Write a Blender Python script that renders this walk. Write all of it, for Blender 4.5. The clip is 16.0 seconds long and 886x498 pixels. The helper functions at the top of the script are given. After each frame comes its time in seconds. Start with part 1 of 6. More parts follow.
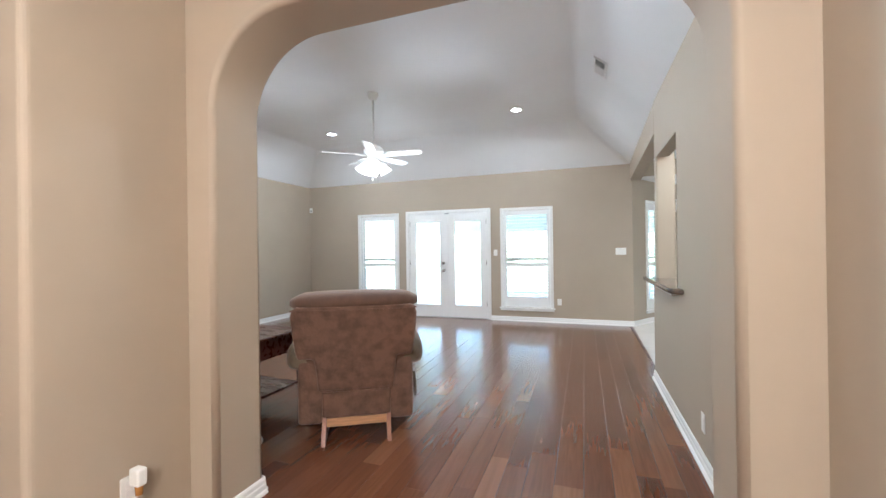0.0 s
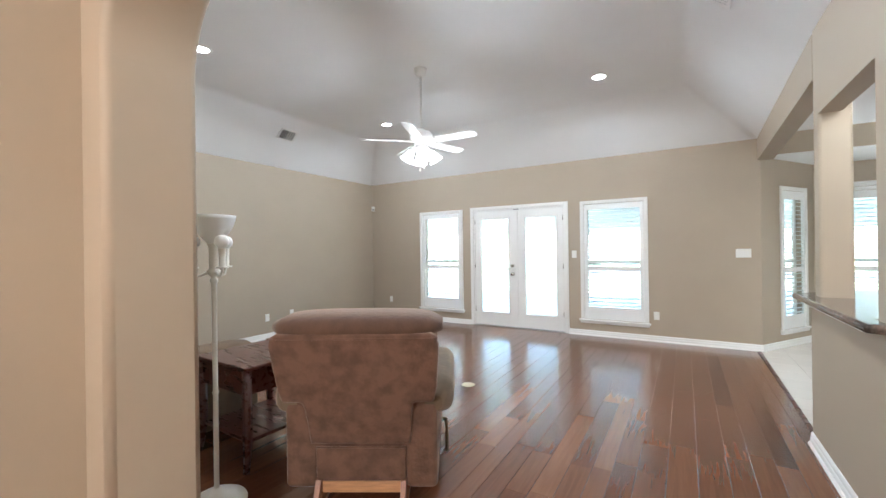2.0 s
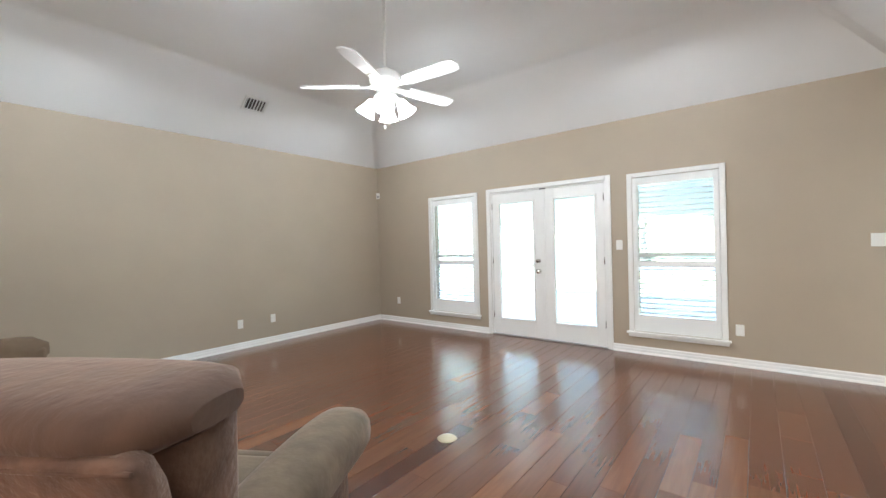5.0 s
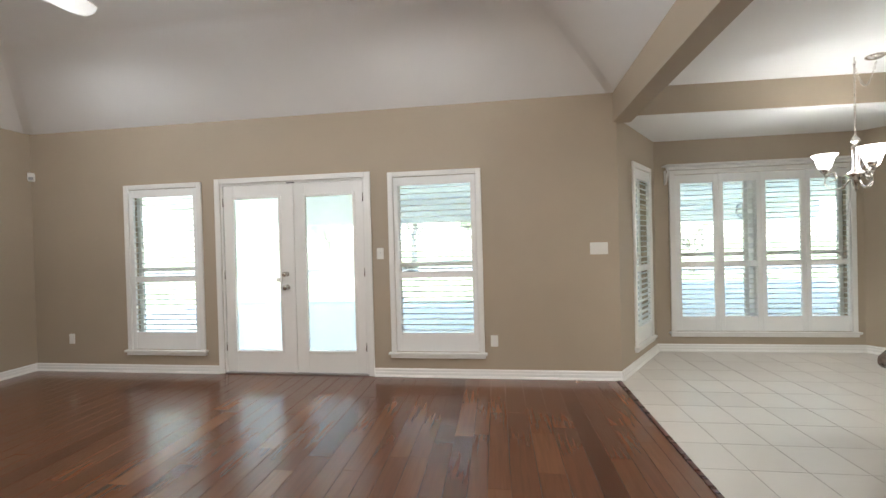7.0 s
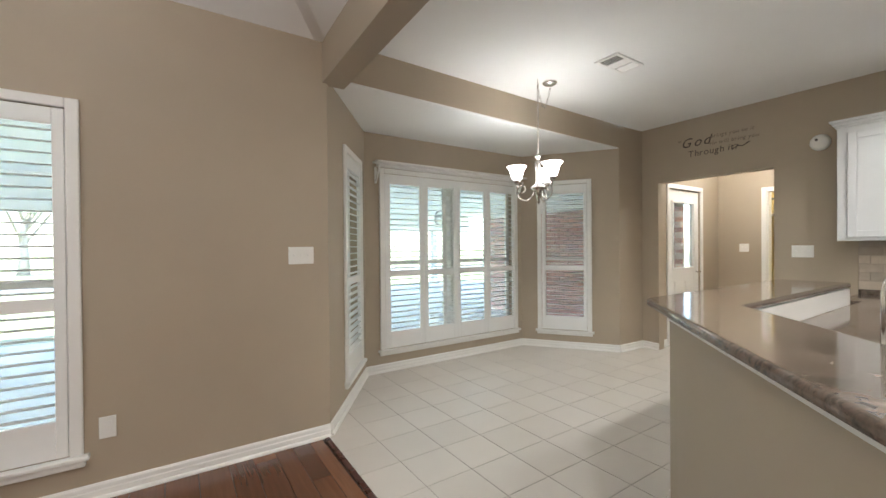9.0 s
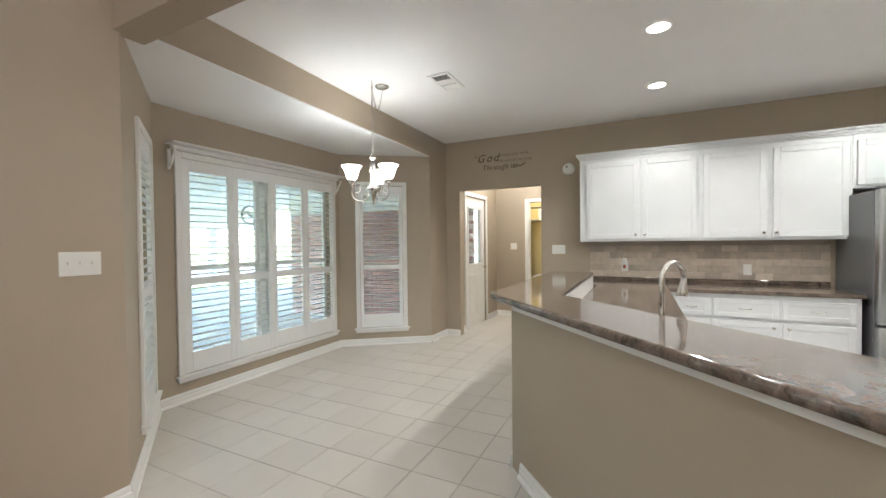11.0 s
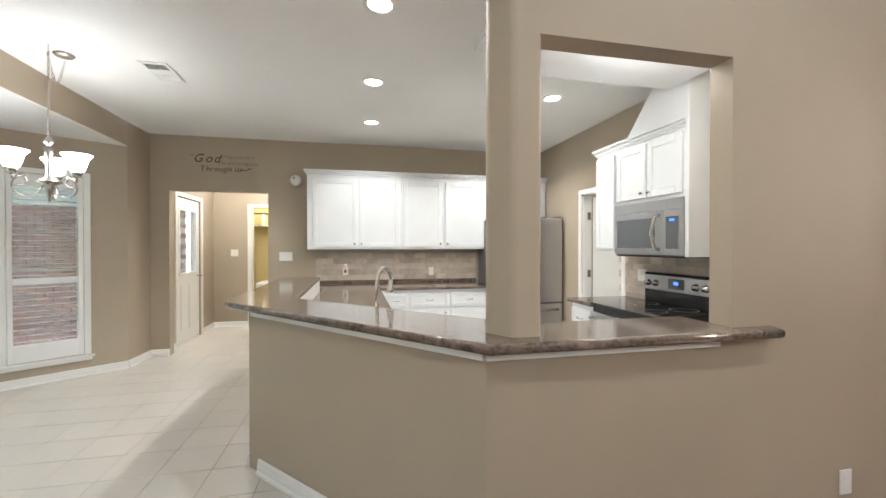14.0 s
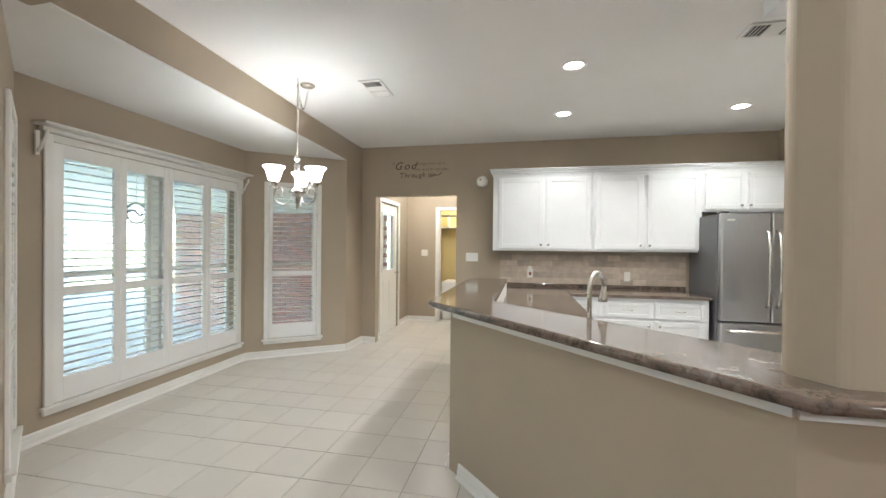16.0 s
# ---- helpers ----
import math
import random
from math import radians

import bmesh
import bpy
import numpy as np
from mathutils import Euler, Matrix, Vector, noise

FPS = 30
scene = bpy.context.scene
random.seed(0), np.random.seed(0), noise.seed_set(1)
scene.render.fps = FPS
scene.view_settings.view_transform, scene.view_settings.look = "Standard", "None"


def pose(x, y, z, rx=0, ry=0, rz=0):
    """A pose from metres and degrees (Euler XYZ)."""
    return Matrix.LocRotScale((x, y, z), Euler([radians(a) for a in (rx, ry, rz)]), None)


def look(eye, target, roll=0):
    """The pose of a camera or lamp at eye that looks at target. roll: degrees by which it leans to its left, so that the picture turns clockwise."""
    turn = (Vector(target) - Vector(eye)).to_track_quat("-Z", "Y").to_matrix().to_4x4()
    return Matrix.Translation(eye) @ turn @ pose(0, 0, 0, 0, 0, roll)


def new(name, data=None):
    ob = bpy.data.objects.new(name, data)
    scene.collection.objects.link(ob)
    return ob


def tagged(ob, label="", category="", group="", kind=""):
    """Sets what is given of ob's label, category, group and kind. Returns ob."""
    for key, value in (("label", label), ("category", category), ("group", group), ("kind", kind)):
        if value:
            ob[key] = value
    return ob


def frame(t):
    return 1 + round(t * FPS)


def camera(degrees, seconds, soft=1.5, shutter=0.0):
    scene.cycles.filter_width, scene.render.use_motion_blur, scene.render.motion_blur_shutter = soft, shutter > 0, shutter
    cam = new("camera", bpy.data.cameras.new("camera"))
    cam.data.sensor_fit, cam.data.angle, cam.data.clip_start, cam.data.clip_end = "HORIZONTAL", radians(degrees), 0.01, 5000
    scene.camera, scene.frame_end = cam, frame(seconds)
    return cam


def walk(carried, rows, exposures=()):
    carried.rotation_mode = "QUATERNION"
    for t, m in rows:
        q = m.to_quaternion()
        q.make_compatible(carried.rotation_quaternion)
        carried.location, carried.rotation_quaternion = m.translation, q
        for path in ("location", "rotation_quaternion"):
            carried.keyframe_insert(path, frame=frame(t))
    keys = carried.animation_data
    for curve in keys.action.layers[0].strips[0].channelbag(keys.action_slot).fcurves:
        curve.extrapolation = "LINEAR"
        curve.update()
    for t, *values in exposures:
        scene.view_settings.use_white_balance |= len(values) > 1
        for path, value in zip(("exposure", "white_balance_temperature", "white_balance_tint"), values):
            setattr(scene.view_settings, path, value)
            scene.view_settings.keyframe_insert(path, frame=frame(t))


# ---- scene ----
cam = camera(95.6, 16.0)
PATH = [
    (0, (0.031, -0.043, 1.333), (-0.633, 1.844, 1.337), -0.8),
    (0.5, (0.023, 0.022, 1.338), (-0.809, 1.841, 1.337), -0.6),
    (1, (-0.034, 0.238, 1.328), (-0.926, 2.028, 1.358), -0.2),
    (1.5, (-0.043, 0.535, 1.349), (-0.991, 2.295, 1.36), -0.5),
    (2, (-0.042, 0.875, 1.369), (-1.073, 2.588, 1.371), -0.8),
    (2.5, (-0.153, 1.244, 1.397), (-1.254, 2.914, 1.387), -0.8),
    (3, (-0.218, 1.547, 1.401), (-1.45, 3.123, 1.39), -1.2),
    (5.5, (-0.253, 2.543, 1.298), (-1.481, 4.122, 1.28), -1.6),
    (6, (-0.258, 2.8, 1.308), (-1.225, 4.551, 1.299), -1.5),
    (6.5, (-0.355, 3.088, 1.317), (-1.001, 4.981, 1.312), -1.4),
    (7, (-0.362, 3.387, 1.334), (-0.624, 5.37, 1.315), -1.5),
    (7.5, (-0.274, 3.7, 1.301), (-0.168, 5.697, 1.292), -1.5),
    (8, (-0.268, 4.056, 1.313), (0.211, 5.998, 1.297), -1.4),
    (8.5, (-0.191, 4.342, 1.317), (0.608, 6.176, 1.294), -1.0),
    (9, (-0.092, 4.62, 1.318), (1.019, 6.284, 1.305), -0.5),
    (11.5, (-0.453, 5.018, 1.361), (1.425, 5.704, 1.325), -0.8),
    (12, (-0.547, 5.105, 1.371), (1.395, 5.581, 1.345), -0.9),
    (12.5, (-0.628, 5.172, 1.379), (1.359, 5.406, 1.366), -0.8),
    (13, (-0.688, 5.146, 1.385), (1.312, 5.118, 1.375), -0.6),
    (13.5, (-0.721, 5.081, 1.386), (1.262, 4.819, 1.372), -0.3),
    (14, (-0.743, 5.013, 1.382), (1.211, 4.585, 1.366), 0.0),
    (14.5, (-0.731, 4.995, 1.387), (1.207, 4.502, 1.371), 0.1),
    (15, (-0.695, 5.06, 1.386), (1.281, 4.748, 1.385), 0.1),
    (15.5, (-0.634, 5.151, 1.376), (1.366, 5.188, 1.38), 0.3),
    (16, (-0.487, 5.216, 1.378), (1.473, 5.613, 1.366), 0.5),
]
walk(cam, [(t, look(eye, target, roll)) for t, eye, target, roll in PATH],
     [(0.0, 4.05, 5480, 6), (2.5, 4.1, 5720, 6), (5.5, 4.05, 5850, 6), (6.5, 3.75, 6150, 8), (8.0, 3.3, 6400, 10), (9.0, 3.45, 6350, 10), (11.5, 3.56, 6200, 9), (14.5, 3.82, 6200, 9), (16.0, 3.65, 6200, 9)])

# ---- world, sun, lamps ----
world = bpy.data.worlds.new("sky")
scene.world = world
world.use_nodes = True
wn = world.node_tree.nodes
sky = wn.new("ShaderNodeTexSky")
sky.sky_type = 'NISHITA'
sky.sun_disc = False
sky.sun_elevation = radians(64)
sky.sun_rotation = radians(211)
world.node_tree.links.new(sky.outputs[0], wn["Background"].inputs[0])
wn["Background"].inputs[1].default_value = 0.15
sun = new("sun", bpy.data.lights.new("sun", 'SUN'))
sun.data.energy, sun.data.angle, sun.data.color = 4.8, radians(0.5), (1.0, 0.95, 0.88)
sun.matrix_world = look((-6, -10, 24), (0, 0, 0))


def lamp(name, x, y, z, watts, size, color, spot=0):
    data = bpy.data.lights.new(name, 'SPOT' if spot else 'POINT')
    data.energy, data.color, data.shadow_soft_size = 0.7 * watts, color, size
    if spot:
        data.spot_size, data.spot_blend = radians(spot), 0.3 if spot > 170 else 0.45
    ob = new(name, data)
    ob.location = (x, y, z)
    return ob


COOL, NEUTRAL, WARM = (0.97, 0.98, 0.98), (1.0, 0.97, 0.91), (1.0, 0.88, 0.79)
FAN = (-2.52, 4.56)
LIVING_CANS = [(-4.08, 3.04), (-4.08, 5.9), (-0.88, 5.86), (-0.88, 3.04)]
KITCHEN_CANS = [(1.61, 4.87), (2.73, 4.86), (3.87, 4.83), (2.75, 3.19), (3.94, 3.16)]
CHANDELIER = (2.56, 7.08)
for cx, cy in LIVING_CANS:
    lamp("can_lamp", cx, cy, 3.335, 5.8 if cx > -2 and cy > 5 else 7.6, 0.06, COOL, 172)
for cx, cy in KITCHEN_CANS:
    lamp("can_lamp", cx, cy, 2.75, 7.3, 0.06, NEUTRAL, 162 if cx < 2 else 138)
for a in (100, 220, 340):
    fl = lamp("fan_lamp", FAN[0] + 0.19 * math.cos(radians(a)), FAN[1] + 0.19 * math.sin(radians(a)), 2.3, 4.6, 0.2, COOL, 165)
    fl.data.spot_blend = 0.75
    fl.matrix_world = look(fl.location, fl.location + Vector((math.cos(radians(a)), math.sin(radians(a)), -0.1)))
for a in (20, 140, 260):
    lamp("chandelier_lamp", CHANDELIER[0] + 0.185 * math.cos(radians(a)), CHANDELIER[1] + 0.185 * math.sin(radians(a)), 1.96, 0.58, 0.08, COOL)
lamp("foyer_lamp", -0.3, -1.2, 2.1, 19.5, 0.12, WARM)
# Fill lamp added below the ceiling box to whiten the cabinet end panel.
lamp("kitchen_fill_lamp", 1.02, 3.4, 2.33, 2.8, 0.15, NEUTRAL)
# Unseen fill lamp, added to brighten the open pantry door.
lamp("pantry_fill_lamp", 2.85, 2.05, 2.45, 1.3, 0.1, NEUTRAL)
# Fill lamp without a fixture, added so the mudroom isn't dark.
lamp("mudroom_fill_lamp", 5.8, 6.6, 2.6, 5.5, 0.12, NEUTRAL)
# Added fill for the yellow closet walls; no source is known there.
lamp("closet_fill_lamp", 7.2, 6.35, 2.5, 3, 0.1, NEUTRAL)

# ---- materials ----


def mat(name, color, rough=0.5, metal=0.0, vary=0.0, scale=6.0, bump=0.0, bump_scale=80.0, coat=0.0, second=None, spread=(0.35, 0.65), stretch=None, per_object=0.0, dist=0.002, world_scale=False, even=False):
    m = bpy.data.materials.new(name)
    m.use_nodes = True
    n, l = m.node_tree.nodes, m.node_tree.links
    b = n["Principled BSDF"]
    b.inputs["Base Color"].default_value = (*color, 1)
    b.inputs["Roughness"].default_value = rough
    b.inputs["Metallic"].default_value = metal
    b.inputs["Coat Weight"].default_value = coat
    b.inputs["Coat Roughness"].default_value = 0.12
    tc = n.new("ShaderNodeTexCoord")
    src = n.new("ShaderNodeNewGeometry").outputs["Position"] if world_scale else tc.outputs["Object"]
    if stretch:
        mp = n.new("ShaderNodeMapping")
        mp.inputs["Scale"].default_value = stretch
        l.new(src, mp.inputs[0])
        src = mp.outputs[0]
    last = None
    if vary or second:
        t1 = n.new("ShaderNodeTexNoise")
        t1.inputs["Scale"].default_value, t1.inputs["Detail"].default_value = scale, 6
        l.new(src, t1.inputs["Vector"])
        r = n.new("ShaderNodeValToRGB")
        c2 = second or tuple(c * (1 - vary) for c in color)
        r.color_ramp.elements[0].position, r.color_ramp.elements[1].position = spread
        r.color_ramp.elements[0].color, r.color_ramp.elements[1].color = (*c2, 1), (*color, 1)
        l.new(t1.outputs["Fac"], r.inputs[0])
        last = r.outputs[0]
        rr = n.new("ShaderNodeMapRange")
        rr.inputs["To Min"].default_value, rr.inputs["To Max"].default_value = max(0.02, rough * 0.82), min(1, rough * 1.18)
        l.new(t1.outputs["Fac"], rr.inputs["Value"])
        if not even:
            l.new(rr.outputs[0], b.inputs["Roughness"])
    if per_object:
        oi = n.new("ShaderNodeObjectInfo")
        mr = n.new("ShaderNodeMapRange")
        mr.inputs["To Min"].default_value, mr.inputs["To Max"].default_value = 1 - per_object, 1 + per_object
        l.new(oi.outputs["Random"], mr.inputs["Value"])
        mx = n.new("ShaderNodeVectorMath")
        mx.operation = 'SCALE'
        if last:
            l.new(last, mx.inputs[0])
        else:
            mx.inputs[0].default_value = color
        l.new(mr.outputs[0], mx.inputs["Scale"])
        last = mx.outputs[0]
    if last:
        l.new(last, b.inputs["Base Color"])
    if bump:
        t2 = n.new("ShaderNodeTexNoise")
        t2.inputs["Scale"].default_value, t2.inputs["Detail"].default_value = bump_scale, 4
        l.new(src, t2.inputs["Vector"])
        bp = n.new("ShaderNodeBump")
        bp.inputs["Strength"].default_value, bp.inputs["Distance"].default_value = bump, dist
        l.new(t2.outputs["Fac"], bp.inputs["Height"])
        l.new(bp.outputs[0], b.inputs["Normal"])
    return m


def glow(name, color, strength):
    m = mat(name, color, 0.3)
    b = m.node_tree.nodes["Principled BSDF"]
    b.inputs["Emission Color"].default_value = (*color, 1)
    b.inputs["Emission Strength"].default_value = strength
    return m


def glass(name, tint=(0.96, 0.98, 0.97), glare=0.09):
    m = bpy.data.materials.new(name)
    m.use_nodes = True
    n, l = m.node_tree.nodes, m.node_tree.links
    n.remove(n["Principled BSDF"])
    tr, gl, mx, lw, fr = n.new("ShaderNodeBsdfTransparent"), n.new("ShaderNodeBsdfGlossy"), n.new("ShaderNodeMixShader"), n.new("ShaderNodeLayerWeight"), n.new("ShaderNodeMath")
    lw.inputs[0].default_value = 0.5
    fr.operation, fr.inputs[1].default_value = 'POWER', 5.0
    l.new(lw.outputs["Facing"], fr.inputs[0])
    tr.inputs[0].default_value = (*tint, 1)
    gl.inputs["Roughness"].default_value = 0.02
    l.new(fr.outputs[0], mx.inputs[0])
    l.new(tr.outputs[0], mx.inputs[1])
    l.new(gl.outputs[0], mx.inputs[2])
    # Translucent white mixed in: outdoor glare and haze painted into the pane.
    glare_bsdf, veil = n.new("ShaderNodeBsdfTranslucent"), n.new("ShaderNodeMixShader")
    glare_bsdf.inputs[0].default_value = (0.9, 0.92, 0.95, 1)
    veil.inputs[0].default_value = glare
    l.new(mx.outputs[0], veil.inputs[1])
    l.new(glare_bsdf.outputs[0], veil.inputs[2])
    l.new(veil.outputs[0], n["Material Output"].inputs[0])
    return m


WALL = mat("greige_paint", (0.425, 0.353, 0.265), 0.62, vary=0.05, scale=1.6, bump=0.12, bump_scale=170)
WHITE = mat("white_trim_paint", (0.82, 0.81, 0.78), 0.32, vary=0.03, scale=3, bump=0.03, bump_scale=60)
CABINET = mat("white_cabinet_paint", (0.74, 0.75, 0.76), 0.3, vary=0.03, scale=4)
SHUTTER = mat("white_shutter_paint", (0.84, 0.84, 0.82), 0.35, vary=0.02, scale=4)
def louver_paint():
    """White slats, with translucency mixed in to brighten them against the daylight."""
    m = mat("white_louver_brightened", (0.86, 0.86, 0.84), 0.35, vary=0.02, scale=4)
    n, l = m.node_tree.nodes, m.node_tree.links
    thin, mix = n.new("ShaderNodeBsdfTranslucent"), n.new("ShaderNodeMixShader")
    thin.inputs[0].default_value = (0.86, 0.87, 0.84, 1)
    mix.inputs[0].default_value = 0.45
    l.new(n["Principled BSDF"].outputs[0], mix.inputs[1])
    l.new(thin.outputs[0], mix.inputs[2])
    l.new(mix.outputs[0], n["Material Output"].inputs[0])
    return m


LOUVER = louver_paint()
CEIL = mat("white_ceiling_paint", (0.85, 0.85, 0.84), 0.8, vary=0.04, scale=1.2, bump=0.2, bump_scale=130)
YELLOW = mat("yellow_paint", (0.72, 0.6, 0.3), 0.6, vary=0.05, scale=2)
PLASTIC = mat("white_plastic", (0.8, 0.79, 0.75), 0.35)
STEEL = mat("brushed_steel", (0.52, 0.52, 0.53), 0.34, 1.0, vary=0.05, scale=6, stretch=(14, 14, 1.0))
STEELSIDE = mat("grey_enamel", (0.14, 0.14, 0.145), 0.42, vary=0.08, scale=5)
NICKEL = mat("brushed_nickel", (0.6, 0.57, 0.53), 0.26, 1.0)
BLACK = mat("black_enamel", (0.015, 0.015, 0.016), 0.16)
BLACKGLASS = mat("black_glass", (0.012, 0.012, 0.013), 0.07)
GREYGLASS = mat("grey_oven_glass", (0.075, 0.08, 0.085), 0.08, coat=0.4)
TILE = mat("cream_floor_tile", (0.68, 0.64, 0.585), 0.27, vary=0.04, scale=5, spread=(0.1, 0.9), per_object=0.03, even=True, world_scale=True)
SPLASHGROUT = mat("sand_grout", (0.42, 0.36, 0.3), 0.9, vary=0.1, scale=20)
GROUT = mat("dark_grout", (0.3, 0.265, 0.23), 0.85, vary=0.2, scale=20)
SPLASH = mat("travertine_tile", (0.52, 0.44, 0.36), 0.5, vary=0.16, scale=14, per_object=0.2, bump=0.2, bump_scale=60, world_scale=True)
SUBFLOOR = mat("dark_seam", (0.03, 0.016, 0.01), 0.7)
SUEDE = mat("brown_suede", (0.162, 0.088, 0.057), 0.9, second=(0.092, 0.048, 0.031), scale=13, spread=(0.34, 0.6), bump=0.6, bump_scale=46, dist=0.008)
SUEDE2 = mat("olive_brown_suede", (0.19, 0.14, 0.09), 0.9, second=(0.11, 0.08, 0.05), scale=8, bump=0.3, bump_scale=45, dist=0.006)
ROLLSUEDE = mat("brushed_nap_suede", (0.118, 0.065, 0.042), 0.9, second=(0.085, 0.046, 0.03), scale=7, spread=(0.32, 0.66), bump=0.5, bump_scale=20, dist=0.006, stretch=(2.2, 1.4, 1.4))
for m in (SUEDE, SUEDE2, ROLLSUEDE):
    shader = m.node_tree.nodes["Principled BSDF"]
    shader.inputs["Sheen Weight"].default_value, shader.inputs["Sheen Roughness"].default_value = 0.35, 0.4
    shader.inputs["Sheen Tint"].default_value = (0.95, 0.78, 0.68, 1)
SOFA = mat("tan_microfibre", (0.2, 0.138, 0.088), 0.9, second=(0.14, 0.094, 0.058), scale=5, bump=0.25, bump_scale=50, dist=0.005)
MAHOGANY = mat("dark_mahogany", (0.085, 0.023, 0.015), 0.28, second=(0.07, 0.019, 0.012), scale=3, stretch=(2, 9, 9), coat=0.3)
PINE = mat("light_pine", (0.55, 0.3, 0.15), 0.5, vary=0.25, scale=6, stretch=(2, 20, 20))
REDWOOD = mat("stained_beech", (0.3, 0.12, 0.06), 0.4, vary=0.25, scale=6)
LAMPWHITE = mat("ivory_enamel", (0.75, 0.72, 0.65), 0.35, vary=0.04, scale=8)
FROST = mat("frosted_glass", (0.82, 0.82, 0.8), 0.35)
BULB = mat("frosted_bulb", (0.93, 0.93, 0.92), 0.3)
VENTGREY = mat("vent_shadow", (0.08, 0.075, 0.07), 0.8)
INK = mat("dark_vinyl_lettering", (0.05, 0.035, 0.03), 0.6)
INK2 = mat("faded_vinyl_lettering", (0.16, 0.12, 0.095), 0.6)
CANGLOW = glow("lit_lamp_disc", (1.0, 0.97, 0.93), 2.2)
SHADEGLOW = glow("lit_shade_glass", (1.0, 0.97, 0.93), 0.8)
BLUELED = glow("blue_display", (0.06, 0.2, 1.0), 0.14)
# The painted glare is stronger in the french doors than in the windows.
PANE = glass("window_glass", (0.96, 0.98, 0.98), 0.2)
DOORPANE = glass("glare_door_glass", glare=0.34)
BRICK = mat("red_brick", (0.42, 0.16, 0.12), 0.85, second=(0.29, 0.1, 0.075), scale=9, per_object=0.25, bump=0.4, bump_scale=60, world_scale=True)
MORTAR = mat("pale_mortar", (0.52, 0.44, 0.4), 0.95, vary=0.2, scale=30)
CONCRETE = mat("patio_concrete", (0.6, 0.6, 0.6), 0.8, vary=0.15, scale=3, bump=0.2, bump_scale=40)
GRASS = mat("lawn", (0.12, 0.16, 0.075), 0.9, second=(0.17, 0.18, 0.1), scale=2.5, bump=0.5, bump_scale=30)
BARK = mat("bark", (0.34, 0.29, 0.24), 0.9, vary=0.4, scale=9, bump=0.6, bump_scale=20)
LEAF = mat("leaves", (0.17, 0.2, 0.09), 0.7, vary=0.3, scale=3)
PATIOWHITE = mat("patio_white_paint", (0.8, 0.81, 0.8), 0.6, vary=0.05, scale=3)
FENCE = mat("weathered_cedar", (0.45, 0.38, 0.3), 0.85, vary=0.3, scale=8, stretch=(8, 8, 1))
ROAD = mat("asphalt", (0.06, 0.06, 0.062), 0.9, vary=0.25, scale=4)
ROOFM = mat("roof_slab_grey", (0.3, 0.28, 0.26), 0.9, vary=0.3, scale=6)


def wood_floor():
    m = bpy.data.materials.new("hand_scraped_hardwood")
    m.use_nodes = True
    n, l = m.node_tree.nodes, m.node_tree.links
    b = n["Principled BSDF"]
    tc, oi = n.new("ShaderNodeTexCoord"), n.new("ShaderNodeObjectInfo")
    add = n.new("ShaderNodeVectorMath")
    l.new(tc.outputs["Object"], add.inputs[0])
    sc = n.new("ShaderNodeVectorMath")
    sc.operation = 'SCALE'
    sc.inputs[0].default_value = (37, 53, 11)
    l.new(oi.outputs["Random"], sc.inputs["Scale"])
    l.new(sc.outputs[0], add.inputs[1])
    mp = n.new("ShaderNodeMapping")
    mp.inputs["Scale"].default_value = (14, 0.9, 9)
    l.new(add.outputs[0], mp.inputs[0])
    grain = n.new("ShaderNodeTexNoise")
    grain.inputs["Scale"].default_value, grain.inputs["Detail"].default_value, grain.inputs["Distortion"].default_value = 3.0, 8, 0.8
    l.new(mp.outputs[0], grain.inputs["Vector"])
    board = n.new("ShaderNodeValToRGB")
    e = board.color_ramp.elements
    e[0].position, e[0].color = 0.0, (0.075, 0.022, 0.0105, 1)
    e[1].position, e[1].color = 1.0, (0.222, 0.095, 0.046, 1)
    for p, c in ((0.1, (0.118, 0.041, 0.02, 1)), (0.85, (0.168, 0.066, 0.031, 1))):
        e.new(p).color = c
    l.new(oi.outputs["Random"], board.inputs[0])
    dark = n.new("ShaderNodeMapRange")
    dark.inputs["From Min"].default_value, dark.inputs["From Max"].default_value = 0.25, 0.75
    dark.inputs["To Min"].default_value, dark.inputs["To Max"].default_value = 0.8, 1.1
    l.new(grain.outputs["Fac"], dark.inputs["Value"])
    mul = n.new("ShaderNodeVectorMath")
    mul.operation = 'SCALE'
    l.new(board.outputs[0], mul.inputs[0])
    l.new(dark.outputs[0], mul.inputs["Scale"])
    l.new(mul.outputs[0], b.inputs["Base Color"])
    b.inputs["Coat Weight"].default_value, b.inputs["Coat Roughness"].default_value = 0.4, 0.13
    rough = n.new("ShaderNodeMapRange")
    rough.inputs["To Min"].default_value, rough.inputs["To Max"].default_value = 0.2, 0.25
    l.new(grain.outputs["Fac"], rough.inputs["Value"])
    l.new(rough.outputs[0], b.inputs["Roughness"])
    wave = n.new("ShaderNodeTexNoise")
    wave.inputs["Scale"].default_value = 9
    l.new(add.outputs[0], wave.inputs["Vector"])
    bp = n.new("ShaderNodeBump")
    bp.inputs["Strength"].default_value, bp.inputs["Distance"].default_value = 0.07, 0.004
    l.new(wave.outputs["Fac"], bp.inputs["Height"])
    l.new(bp.outputs[0], b.inputs["Normal"])
    return m


PLANK = wood_floor()


